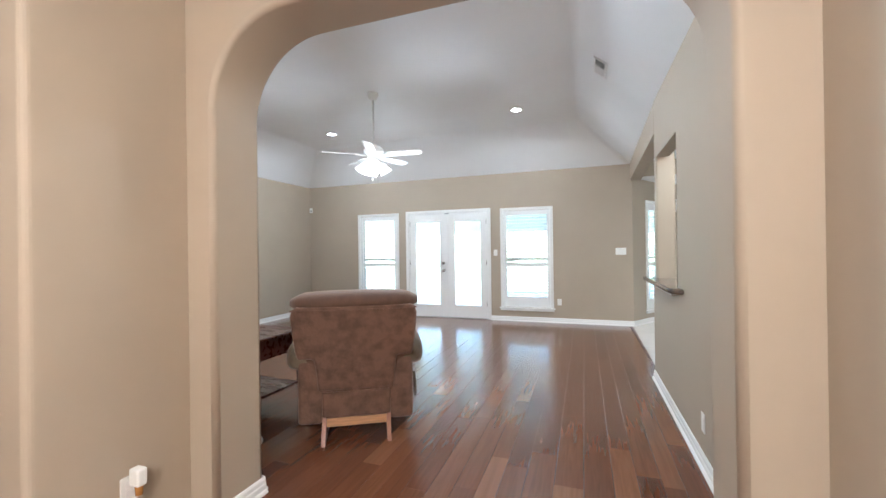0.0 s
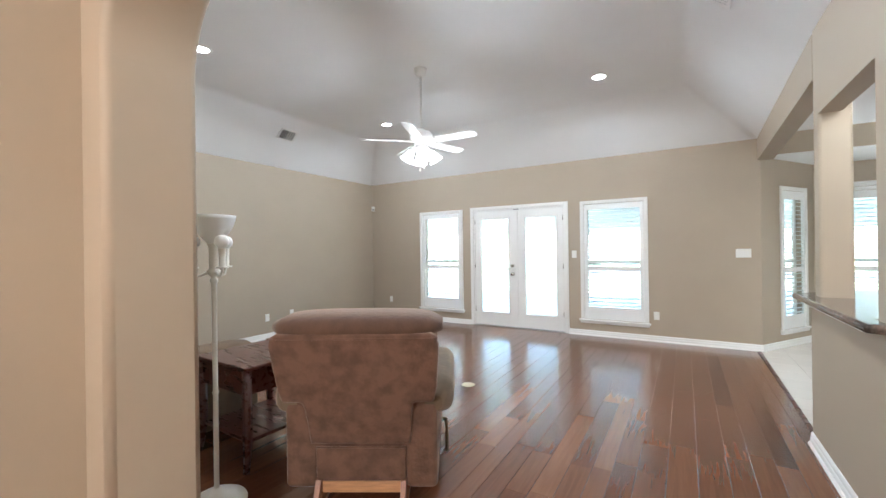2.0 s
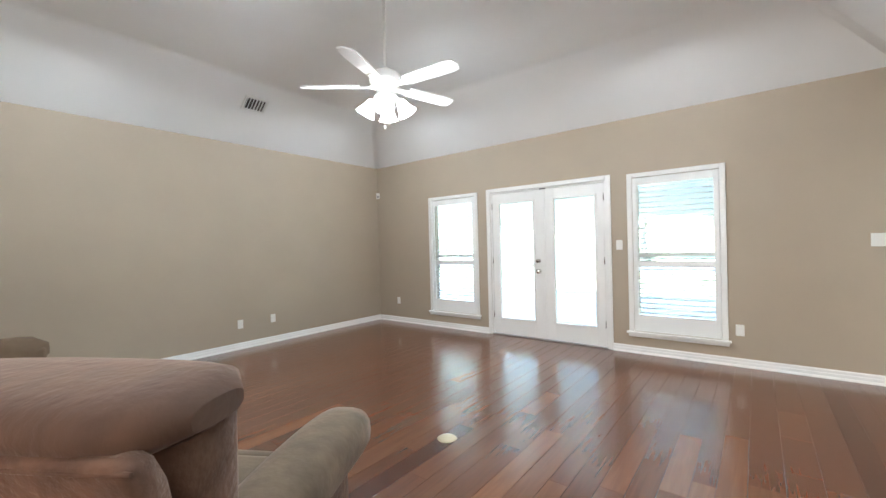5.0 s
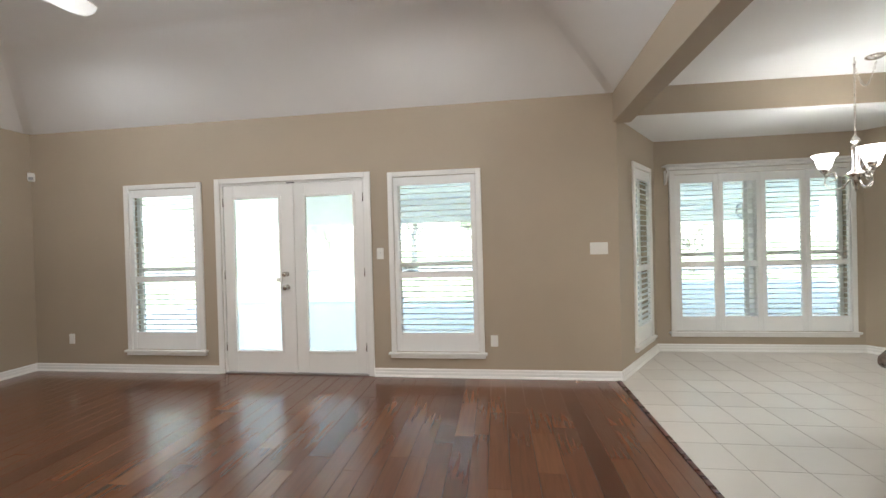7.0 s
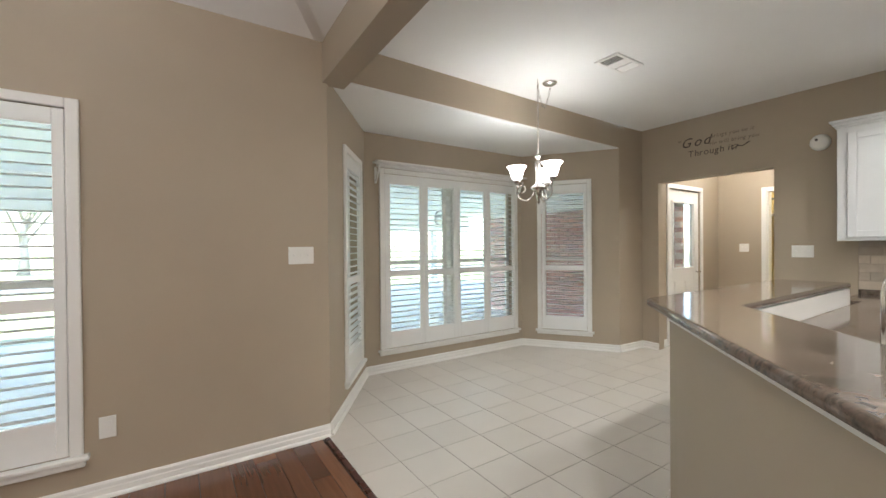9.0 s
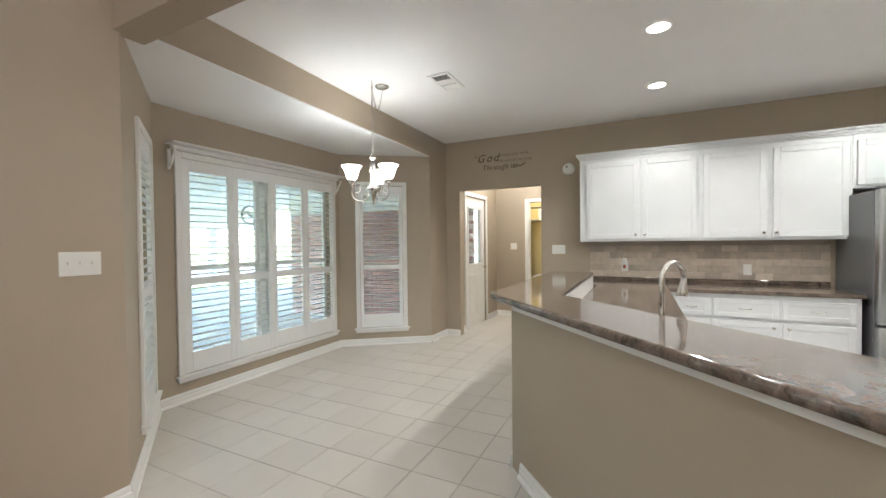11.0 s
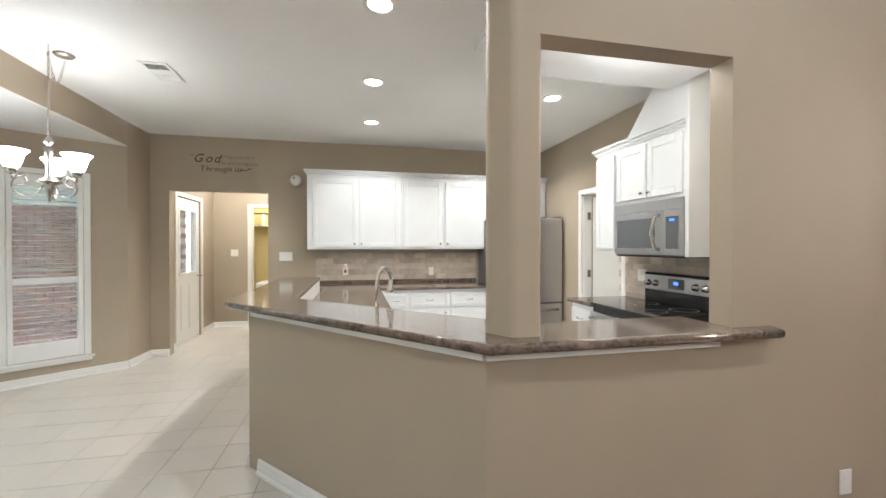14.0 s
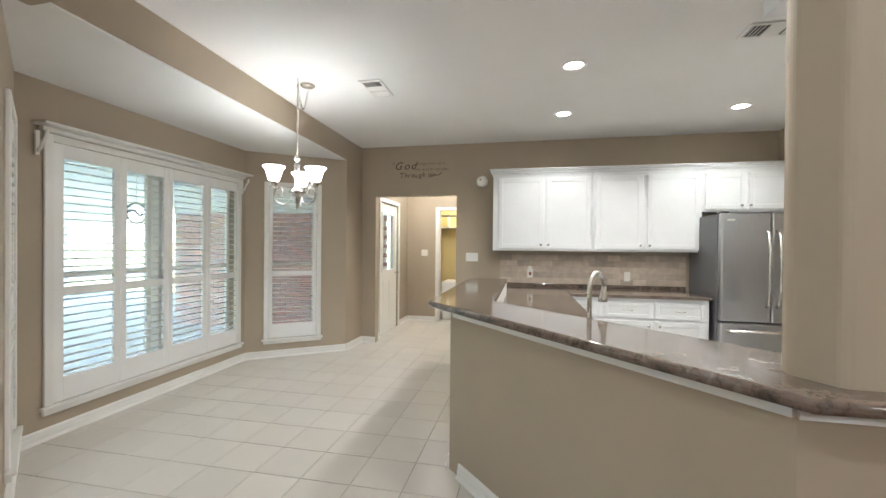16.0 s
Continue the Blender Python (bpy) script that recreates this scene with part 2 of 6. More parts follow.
def granite():
    """Polished stone: drifting pink-brown and grey-green clouds with dark mineral flecks."""
    m = mat("brown_granite", (0.33, 0.235, 0.19), 0.1, coat=0.1)
    n, l = m.node_tree.nodes, m.node_tree.links
    b = n["Principled BSDF"]
    tc = n.new("ShaderNodeTexCoord")
    cloud, fleck = n.new("ShaderNodeTexNoise"), n.new("ShaderNodeTexNoise")
    cloud.inputs["Scale"].default_value, cloud.inputs["Detail"].default_value, cloud.inputs["Distortion"].default_value = 7.5, 9, 1.2
    cloud.inputs["Roughness"].default_value = 0.68
    fleck.inputs["Scale"].default_value, fleck.inputs["Detail"].default_value, fleck.inputs["Distortion"].default_value = 42, 5, 0.6
    l.new(tc.outputs["Object"], cloud.inputs["Vector"])
    l.new(tc.outputs["Object"], fleck.inputs["Vector"])
    r = n.new("ShaderNodeValToRGB")
    e = r.color_ramp.elements
    e[0].position, e[0].color = 0.34, (0.05, 0.042, 0.036, 1)
    e[1].position, e[1].color = 0.68, (0.27, 0.2, 0.16, 1)
    for p, c in ((0.43, (0.11, 0.088, 0.07, 1)), (0.5, (0.175, 0.125, 0.097, 1)), (0.58, (0.15, 0.125, 0.102, 1))):
        e.new(p).color = c
    l.new(cloud.outputs["Fac"], r.inputs[0])
    f = n.new("ShaderNodeMapRange")
    f.inputs["From Min"].default_value, f.inputs["From Max"].default_value = 0.34, 0.5
    f.inputs["To Min"].default_value, f.inputs["To Max"].default_value = 0.6, 1.05
    l.new(fleck.outputs["Fac"], f.inputs["Value"])
    s = n.new("ShaderNodeVectorMath")
    s.operation = 'SCALE'
    l.new(r.outputs[0], s.inputs[0])
    l.new(f.outputs[0], s.inputs["Scale"])
    l.new(s.outputs[0], b.inputs["Base Color"])
    return m


GRANITE = granite()

# ---- mesh helpers ----


def bm_box(x0, x1, y0, y1, z0, z1, bevel=0.0, seg=2, bm=None):
    bm = bm or bmesh.new()
    made = bmesh.ops.create_cube(bm, size=1)["verts"]
    for v in made:
        v.co = Vector((x0 + (v.co.x + 0.5) * (x1 - x0), y0 + (v.co.y + 0.5) * (y1 - y0), z0 + (v.co.z + 0.5) * (z1 - z0)))
    if bevel:
        edges = list({e for v in made for e in v.link_edges})
        bmesh.ops.bevel(bm, geom=edges, offset=bevel, segments=seg, affect='EDGES', profile=0.5)
    return bm


def bm_prism(points, z0, z1, bevel=0.0, seg=3, which='vertical', bm=None):
    bm = bm or bmesh.new()
    low = [bm.verts.new((x, y, z0)) for x, y in points]
    high = [bm.verts.new((x, y, z1)) for x, y in points]
    n = len(points)
    bm.faces.new(low[::-1])
    bm.faces.new(high)
    for i in range(n):
        bm.faces.new((low[i], low[(i + 1) % n], high[(i + 1) % n], high[i]))
    bmesh.ops.recalc_face_normals(bm, faces=bm.faces)
    if bevel:
        es = [e for e in bm.edges if (abs(e.verts[0].co.z - e.verts[1].co.z) > 1e-6) == (which == 'vertical')]
        bmesh.ops.bevel(bm, geom=es, offset=bevel, segments=seg, affect='EDGES', profile=0.5)
    return bm


def bm_lathe(profile, cx=0, cy=0, seg=24, bm=None):
    bm = bm or bmesh.new()
    rings = []
    for r, z in profile:
        rings.append([bm.verts.new((cx + r * math.cos(2 * math.pi * i / seg), cy + r * math.sin(2 * math.pi * i / seg), z)) for i in range(seg)] if r > 1e-5 else [bm.verts.new((cx, cy, z))])
    for a, b in zip(rings, rings[1:]):
        for i in range(seg):
            j = (i + 1) % seg
            if len(a) == 1 and len(b) > 1:
                bm.faces.new((a[0], b[i], b[j]))
            elif len(b) == 1 and len(a) > 1:
                bm.faces.new((a[i], a[j], b[0]))
            elif len(a) > 1:
                bm.faces.new((a[i], a[j], b[j], b[i]))
    for f in bm.faces:
        f.smooth = True
    bmesh.ops.recalc_face_normals(bm, faces=bm.faces)
    return bm


def bm_tube(points, radius, seg=10, bm=None):
    bm = bm or bmesh.new()
    pts = [Vector(p) for p in points]
    rings = []
    side = None
    for i, p in enumerate(pts):
        d = (pts[min(i + 1, len(pts) - 1)] - pts[max(i - 1, 0)]).normalized()
        if side is None:
            side = d.orthogonal().normalized()
        side = (side - d * side.dot(d)).normalized()
        up = d.cross(side)
        r = radius[i] if isinstance(radius, (list, tuple)) else radius
        rings.append([bm.verts.new(p + r * (math.cos(2 * math.pi * k / seg) * side + math.sin(2 * math.pi * k / seg) * up)) for k in range(seg)])
    for a, b in zip(rings, rings[1:]):
        for k in range(seg):
            f = bm.faces.new((a[k], a[(k + 1) % seg], b[(k + 1) % seg], b[k]))
            f.smooth = True
    bm.faces.new(rings[0][::-1])
    bm.faces.new(rings[-1])
    bmesh.ops.recalc_face_normals(bm, faces=bm.faces)
    return bm


def bm_soft(x0, x1, y0, y1, z0, z1, r, bm=None):
    """A padded block with well rounded edges."""
    bm = bm_box(x0, x1, y0, y1, z0, z1, bm=bm)
    bmesh.ops.bevel(bm, geom=list(bm.edges), offset=r, segments=5, affect='EDGES', profile=0.5)
    for f in bm.faces:
        f.smooth = True
    return bm


def mesh_from(name, bm, material):
    me = bpy.data.meshes.new(name)
    bm.to_mesh(me)
    bm.free()
    me.materials.append(material)
    return me


def part(name, bm, material, parent=None, label=""):
    ob = new(name, mesh_from(name, bm, material))
    ob.parent = parent
    return tagged(ob, label)


def thing(name, label, category, m=None, group="", kind=""):
    ob = new(name)
    ob.empty_display_size = 0.1
    if m is not None:
        ob.matrix_basis = m
    return tagged(ob, label, category, group, kind)


def structure(name, bm, material, label, category):
    return tagged(new(name, mesh_from(name, bm, material)), label, category, "", "structure")


# plan
XW, XE, YS, YN = -5.70, 0.695, 1.735, 7.40
PLATE, TRAY, KC, BAYC = 2.74, 3.365, 2.775, 2.50
EW, SW = 4.92, 2.30
J, A, B, C = Vector((0.80, 7.40)), Vector((1.53, 8.49)), Vector((3.75, 8.49)), Vector((4.45, 7.52))
BAR, LOW = 1.03, 0.87


def bm_wall(length, thick, height, openings, z0=0.0):
    """A wall along x from 0, its near face at y = 0 and its body behind it, with openings (s0, s1, z0, z1)."""
    bm = bmesh.new()
    ss = sorted({0.0, length, *[o[0] for o in openings], *[o[1] for o in openings]})
    zs = sorted({z0, height, *[o[2] for o in openings if o[2] > z0], *[o[3] for o in openings]})

    def solid(i, k):
        if not (0 <= i < len(ss) - 1 and 0 <= k < len(zs) - 1):
            return False
        s, z = (ss[i] + ss[i + 1]) / 2, (zs[k] + zs[k + 1]) / 2
        return not any(o[0] < s < o[1] and o[2] < z < o[3] for o in openings)

    cache = {}

    def v(s, y, z):
        key = (round(s, 5), y, round(z, 5))
        if key not in cache:
            cache[key] = bm.verts.new((s, y, z))
        return cache[key]

    for i in range(len(ss) - 1):
        for k in range(len(zs) - 1):
            if not solid(i, k):
                continue
            a, b, c, d = ss[i], ss[i + 1], zs[k], zs[k + 1]
            bm.faces.new((v(a, 0, c), v(b, 0, c), v(b, 0, d), v(a, 0, d)))
            bm.faces.new((v(a, thick, c), v(a, thick, d), v(b, thick, d), v(b, thick, c)))
            for di, dk, q in ((-1, 0, ((a, c), (a, d))), (1, 0, ((b, c), (b, d))), (0, -1, ((a, c), (b, c))), (0, 1, ((a, d), (b, d)))):
                if not solid(i + di, k + dk):
                    (p, r), (s, t) = q
                    bm.faces.new((v(p, 0, r), v(s, 0, t), v(s, thick, t), v(p, thick, r)))
    bmesh.ops.recalc_face_normals(bm, faces=bm.faces)
    return bm


def place(p, q, z=0.0):
    """The pose whose x runs from p to q in plan."""
    d = Vector(q) - Vector(p)
    return pose(p[0], p[1], z, 0, 0, math.degrees(math.atan2(d.y, d.x)))


def wall(name, p, q, thick, height, openings=(), material=None, label="greige painted plaster wall", z0=0.0):
    ob = structure(name, bm_wall((Vector(q) - Vector(p)).length, thick, height, openings, z0), material or WALL, label, "wall")
    ob.matrix_basis = place(p, q)
    return ob


def baseboard(p, q, height=0.085):
    """White moulded board along the foot of a wall; the room lies to the right of the way from p to q."""
    length = (Vector(q) - Vector(p)).length
    prof = [(0.0, 0.0), (-0.03, 0.0), (-0.029, 0.008), (-0.024, 0.016), (-0.0165, 0.02), (-0.016, height * 0.55), (-0.012, height * 0.62), (-0.012, height * 0.86), (-0.006, height), (0.0, height)]
    bm = bmesh.new()
    a = [bm.verts.new((0, y, z)) for y, z in prof]
    b = [bm.verts.new((length, y, z)) for y, z in prof]
    for i in range(len(prof) - 1):
        bm.faces.new((a[i], a[i + 1], b[i + 1], b[i]))
    bm.faces.new(a)
    bm.faces.new(b[::-1])
    bmesh.ops.recalc_face_normals(bm, faces=bm.faces)
    ob = structure("baseboard", bm, WHITE, "white moulded wooden baseboard along the wall", "baseboard")
    ob.matrix_basis = place(p, q)
    return ob


# ---- structure: living room ----
WINDOWS_N = [(-4.475, -3.538), (-1.442, -0.501)]
DOOR_N = (-3.315, -1.69)
wall("wall_north", (XW, YN), (J.x, YN), 0.16, PLATE, [(a - XW + 0.05, b - XW - 0.05, 0.26, 2.04) for a, b in WINDOWS_N] + [(DOOR_N[0] - XW, DOOR_N[1] - XW, 0.0, 2.06)])
wall("wall_west", (XW, YS - 0.3), (XW, YN + 0.16), 0.12, PLATE)
structure("wall_south_west", bm_box(XW, -1.84, 1.43, YS, 0, PLATE), WALL, "greige painted plaster wall", "wall")

# arched wall between foyer and living room
def bm_arch():
    x0, x1, top, r = -1.672, 0.475, 2.462, 0.43
    pts = [(-1.84, 0.0), (x0, 0.0)]
    for i in range(13):
        a = math.pi - i * math.pi / 24
        pts.append((x0 + r + r * math.cos(a), top - r + r * math.sin(a)))
    for i in range(13):
        a = math.pi / 2 - i * math.pi / 24
        pts.append((x1 - r + r * math.cos(a), top - r + r * math.sin(a)))
    pts += [(x1, 0.0), (XE, 0.0), (XE, PLATE), (-1.84, PLATE)]
    bm = bmesh.new()
    f = [bm.verts.new((x, 1.43, z)) for x, z in pts]
    g = [bm.verts.new((x, YS, z)) for x, z in pts]
    n = len(pts)
    bm.faces.new(f)
    bm.faces.new(g[::-1])
    for i in range(n):
        bm.faces.new((f[i], g[i], g[(i + 1) % n], f[(i + 1) % n]))
    bmesh.ops.recalc_face_normals(bm, faces=bm.faces)
    es = [e for e in bm.edges for ring in (f, g) for i in range(1, 28) if set(e.verts) == {ring[i], ring[i + 1]}]
    bmesh.ops.bevel(bm, geom=es, offset=0.028, segments=5, affect='EDGES', profile=0.5)
    for fc in bm.faces:
        fc.smooth = fc.calc_area() < 0.05 and abs(fc.normal.y) < 0.999
    return bm


structure("wall_arch", bm_arch(), WALL, "greige plaster wall with a round-cornered arched opening", "wall")

# foyer
bm = bm_prism([(-5.7, 0.80), (-1.84, 0.80), (-1.84, 1.43), (-5.7, 1.43)], 0, PLATE)
bmesh.ops.bevel(bm, geom=[e for e in bm.edges if all(abs(v.co.x + 1.84) < 1e-4 and abs(v.co.y - 0.8) < 1e-4 for v in e.verts)], offset=0.03, segments=5, affect='EDGES', profile=0.5)
structure("wall_foyer_west", bm, WALL, "greige plaster wall with a rounded corner", "wall")
wall("wall_foyer_east", (XE, 1.43), (XE, -1.8), 0.14, PLATE)
wall("wall_foyer_south", (XE, -1.8), (-4.2, -1.8), 0.12, PLATE)
wall("wall_hall_west", (-4.2, -1.8), (-4.2, 0.8), 0.12, PLATE)
structure("ceiling_foyer", bm_box(-5.8, XE + 0.14, -1.95, 1.5, PLATE, PLATE + 0.1), CEIL, "white textured ceiling", "ceiling")
structure("ceiling_closet_block", bm_box(XW - 0.12, XE, 1.43, YS, PLATE + 0.003, PLATE + 0.1), CEIL, "white textured ceiling", "ceiling")

# east wall of the living room with the pass-through
wall("wall_east", (XE, 4.33), (XE, 1.43), 0.115, KC + 0.01, [(0.0, 0.92, 0.985, 2.2)])
structure("column", bm_prism([(XE, 4.305), (0.86, 4.305), (0.86, 4.48), (0.80, 4.495), (XE, 4.425)], BAR, KC + 0.01, 0.02, 4), WALL, "greige plaster column with rounded edges on the bar", "column")
structure("beam", bm_prism([(0.699, 4.44), (0.85, 4.44), (0.94, 7.44), (0.772, 7.44)], 2.46, KC + 0.01, 0.015, 3), WALL, "greige plaster ceiling beam with rounded edges", "beam")
knee = [(XE, 4.33), (XE, 4.53), (1.88, 5.585), (1.96, 5.66), (4.0, 5.66), (4.0, 5.54), (2.02, 5.54), (0.835, 4.47), (0.835, 4.33)]
structure("wall_bar", bm_prism(knee[::-1], 0, 0.985), WALL, "greige plaster half wall under the bar", "wall")

# bay
def bay_wall(name, p, q, openings):
    return wall(name, p, q, 0.15, KC + 0.01, openings)


LBAY = (A - J).length
bay_wall("wall_bay_west", J, A, [(LBAY - 0.843, LBAY - 0.243, 0.27, 2.1)])
bay_wall("wall_bay_north", A, B, [(0.21, 2.08, 0.27, 2.1)])
bay_wall("wall_bay_east", B, C, [(0.243, 0.843, 0.27, 2.1)])
wall("wall_kitchen_north", C, (EW, 7.50), 0.15, KC + 0.01)
d = (C - J).normalized()
n2 = Vector((-d.y, d.x)) * 0.12
structure("beam_bay", bm_prism([(J.x - 0.02, J.y), (C.x, C.y), (C.x + n2.x, C.y + n2.y), (J.x - 0.02 + n2.x, J.y + n2.y)], BAYC + 0.012, KC + 0.01), WALL, "greige plaster header over the bay", "beam")
structure("ceiling_bay", bm_prism([(J.x - 0.01, J.y + 0.003), (C.x, C.y + 0.003), (B.x + 0.1, B.y + 0.1), (A.x - 0.1, A.y + 0.1)], BAYC, BAYC + 0.011), CEIL, "white textured bay ceiling", "ceiling")

# kitchen
wall("wall_kitchen_east", (EW, 7.50), (EW, SW), 0.12, KC + 0.01, [(0.21, 1.37, 0.0, 2.08)])
wall("wall_kitchen_south", (EW, SW), (0.8, SW), 0.12, KC + 0.01, [(EW - 3.69, EW - 2.93, 0.0, 2.0)])
structure("ceiling_kitchen", bm_prism([(0.84, 2.2), (7.6, 2.2), (7.6, 7.55), (0.9, 7.45)], KC, KC + 0.1), CEIL, "white textured ceiling", "ceiling")

# tray ceiling
bm = bmesh.new()
o = [(XW - 0.1, YS - 0.1), (XE + 0.1, YS - 0.1), (XE + 0.1, YN + 0.1), (XW - 0.1, YN + 0.1)]
w = [(XW, YS), (XE, YS), (XE + 0.08, YN), (XW, YN)]
I = 0.75
t = [(XW + I, YS + I), (XE - I + 0.03, YS + I), (XE - I + 0.05, YN - I), (XW + I, YN - I)]
ov = [bm.verts.new((*p, PLATE - 0.001)) for p in o]
wv = [bm.verts.new((*p, PLATE)) for p in w]
tv = [bm.verts.new((*p, TRAY)) for p in t]
for i in range(4):
    j = (i + 1) % 4
    bm.faces.new((ov[i], ov[j], wv[j], wv[i]))
    bm.faces.new((wv[i], wv[j], tv[j], tv[i]))
bm.faces.new(tv)
bmesh.ops.recalc_face_normals(bm, faces=bm.faces)
bmesh.ops.bevel(bm, geom=[e for e in bm.edges if all(v.co.z > PLATE - 0.0005 for v in e.verts) and any(v.co.z > PLATE + 0.1 for v in e.verts)], offset=0.045, segments=4, affect='EDGES', profile=0.5)
for f in bm.faces:
    f.smooth = f.calc_area() < 0.3
structure("ceiling_living", bm, CEIL, "white textured tray ceiling with sloped sides", "ceiling")
# Unseen slab, added to keep sun and sky from leaking past the ceilings.
structure("roof_light_block", bm_box(-6.2, 8, -2.2, 8.8, 3.5, 3.6), ROOFM, "unseen dark slab added above the ceilings to block daylight", "roof")

# mudroom and closet behind the hall opening
wall("wall_mudroom_north", (EW + 0.12, 7.36), (6.75, 7.36), 0.14, KC + 0.01, [(5.3 - EW - 0.12, 6.16 - EW - 0.12, 0.0, 2.06)])
wall("wall_mudroom_east", (6.75, 7.36), (6.75, 5.3), 0.12, KC + 0.01, [(0.60, 1.36, 0.0, 2.04)])
wall("wall_mudroom_south", (6.75, 5.7), (EW + 0.12, 5.7), 0.1, KC + 0.01)
wall("wall_closet_back", (7.55, 7.2), (7.55, 5.4), 0.1, KC + 0.01, (), YELLOW, "pale yellow painted wall")
wall("wall_closet_north", (6.87, 7.0), (7.55, 7.0), 0.1, KC + 0.01, (), YELLOW, "pale yellow painted wall")
wall("wall_closet_south", (7.55, 5.6), (6.87, 5.6), 0.1, KC + 0.01, (), YELLOW, "pale yellow painted wall")
# pantry behind the open door
wall("wall_pantry_south", (4.3, 1.3), (2.4, 1.3), 0.1, 2.6)
wall("wall_pantry_east", (4.2, 2.18), (4.2, 1.3), 0.1, 2.6)
wall("wall_pantry_west", (2.6, 1.3), (2.6, 2.18), 0.1, 2.6)
structure("ceiling_pantry", bm_box(2.4, 4.3, 1.2, 2.18, 2.6, 2.7), CEIL, "white ceiling of the pantry", "ceiling")

# baseboards
for p, q in (((XW, 2.0), (XW, YN)), ((XW, YN), (-3.375, YN)), ((-1.63, YN), tuple(J)), (tuple(J), tuple(A)), (tuple(A), tuple(B)), (tuple(B), tuple(C)),
             (tuple(C), (EW, 7.5)), ((EW, 7.5), (EW, 7.29)), ((EW, 6.13), (EW, 5.7)), ((XE, 4.53), (XE, 1.735)), ((1.88, 5.585), (XE, 4.53)), ((EW + .12, 7.36), (5.24, 7.36)),
             ((6.22, 7.36), (6.75, 7.36)), ((6.75, 7.36), (6.75, 6.82)), ((XE, 1.43), (XE, -1.8)), ((-1.84, 0.80), (-1.84, 1.43)), ((-1.84, 1.43), (-1.672, 1.43)), ((-1.672, 1.43), (-1.672, 1.735)),
             ((-1.672, 1.735), (-5.7, 1.735)), ((4.0, 5.66), (1.96, 5.66))):
    baseboard(p, q)

# ---- windows with plantation shutters ----
def louver_mesh(length):
    bm = bmesh.new()
    prof = [(-0.023, 0.0), (-0.014, 0.0035), (0.0, 0.0045), (0.014, 0.0035), (0.023, 0.0), (0.014, -0.0035), (0.0, -0.0045), (-0.014, -0.0035)]
    a = [bm.verts.new((-length / 2, y, z)) for y, z in prof]
    b = [bm.verts.new((length / 2, y, z)) for y, z in prof]
    for i in range(8):
        bm.faces.new((a[i], a[(i + 1) % 8], b[(i + 1) % 8], b[i])).smooth = True
    bm.faces.new(a[::-1])
    bm.faces.new(b)
    bmesh.ops.recalc_face_normals(bm, faces=bm.faces)
    return mesh_from("louver", bm, LOUVER)


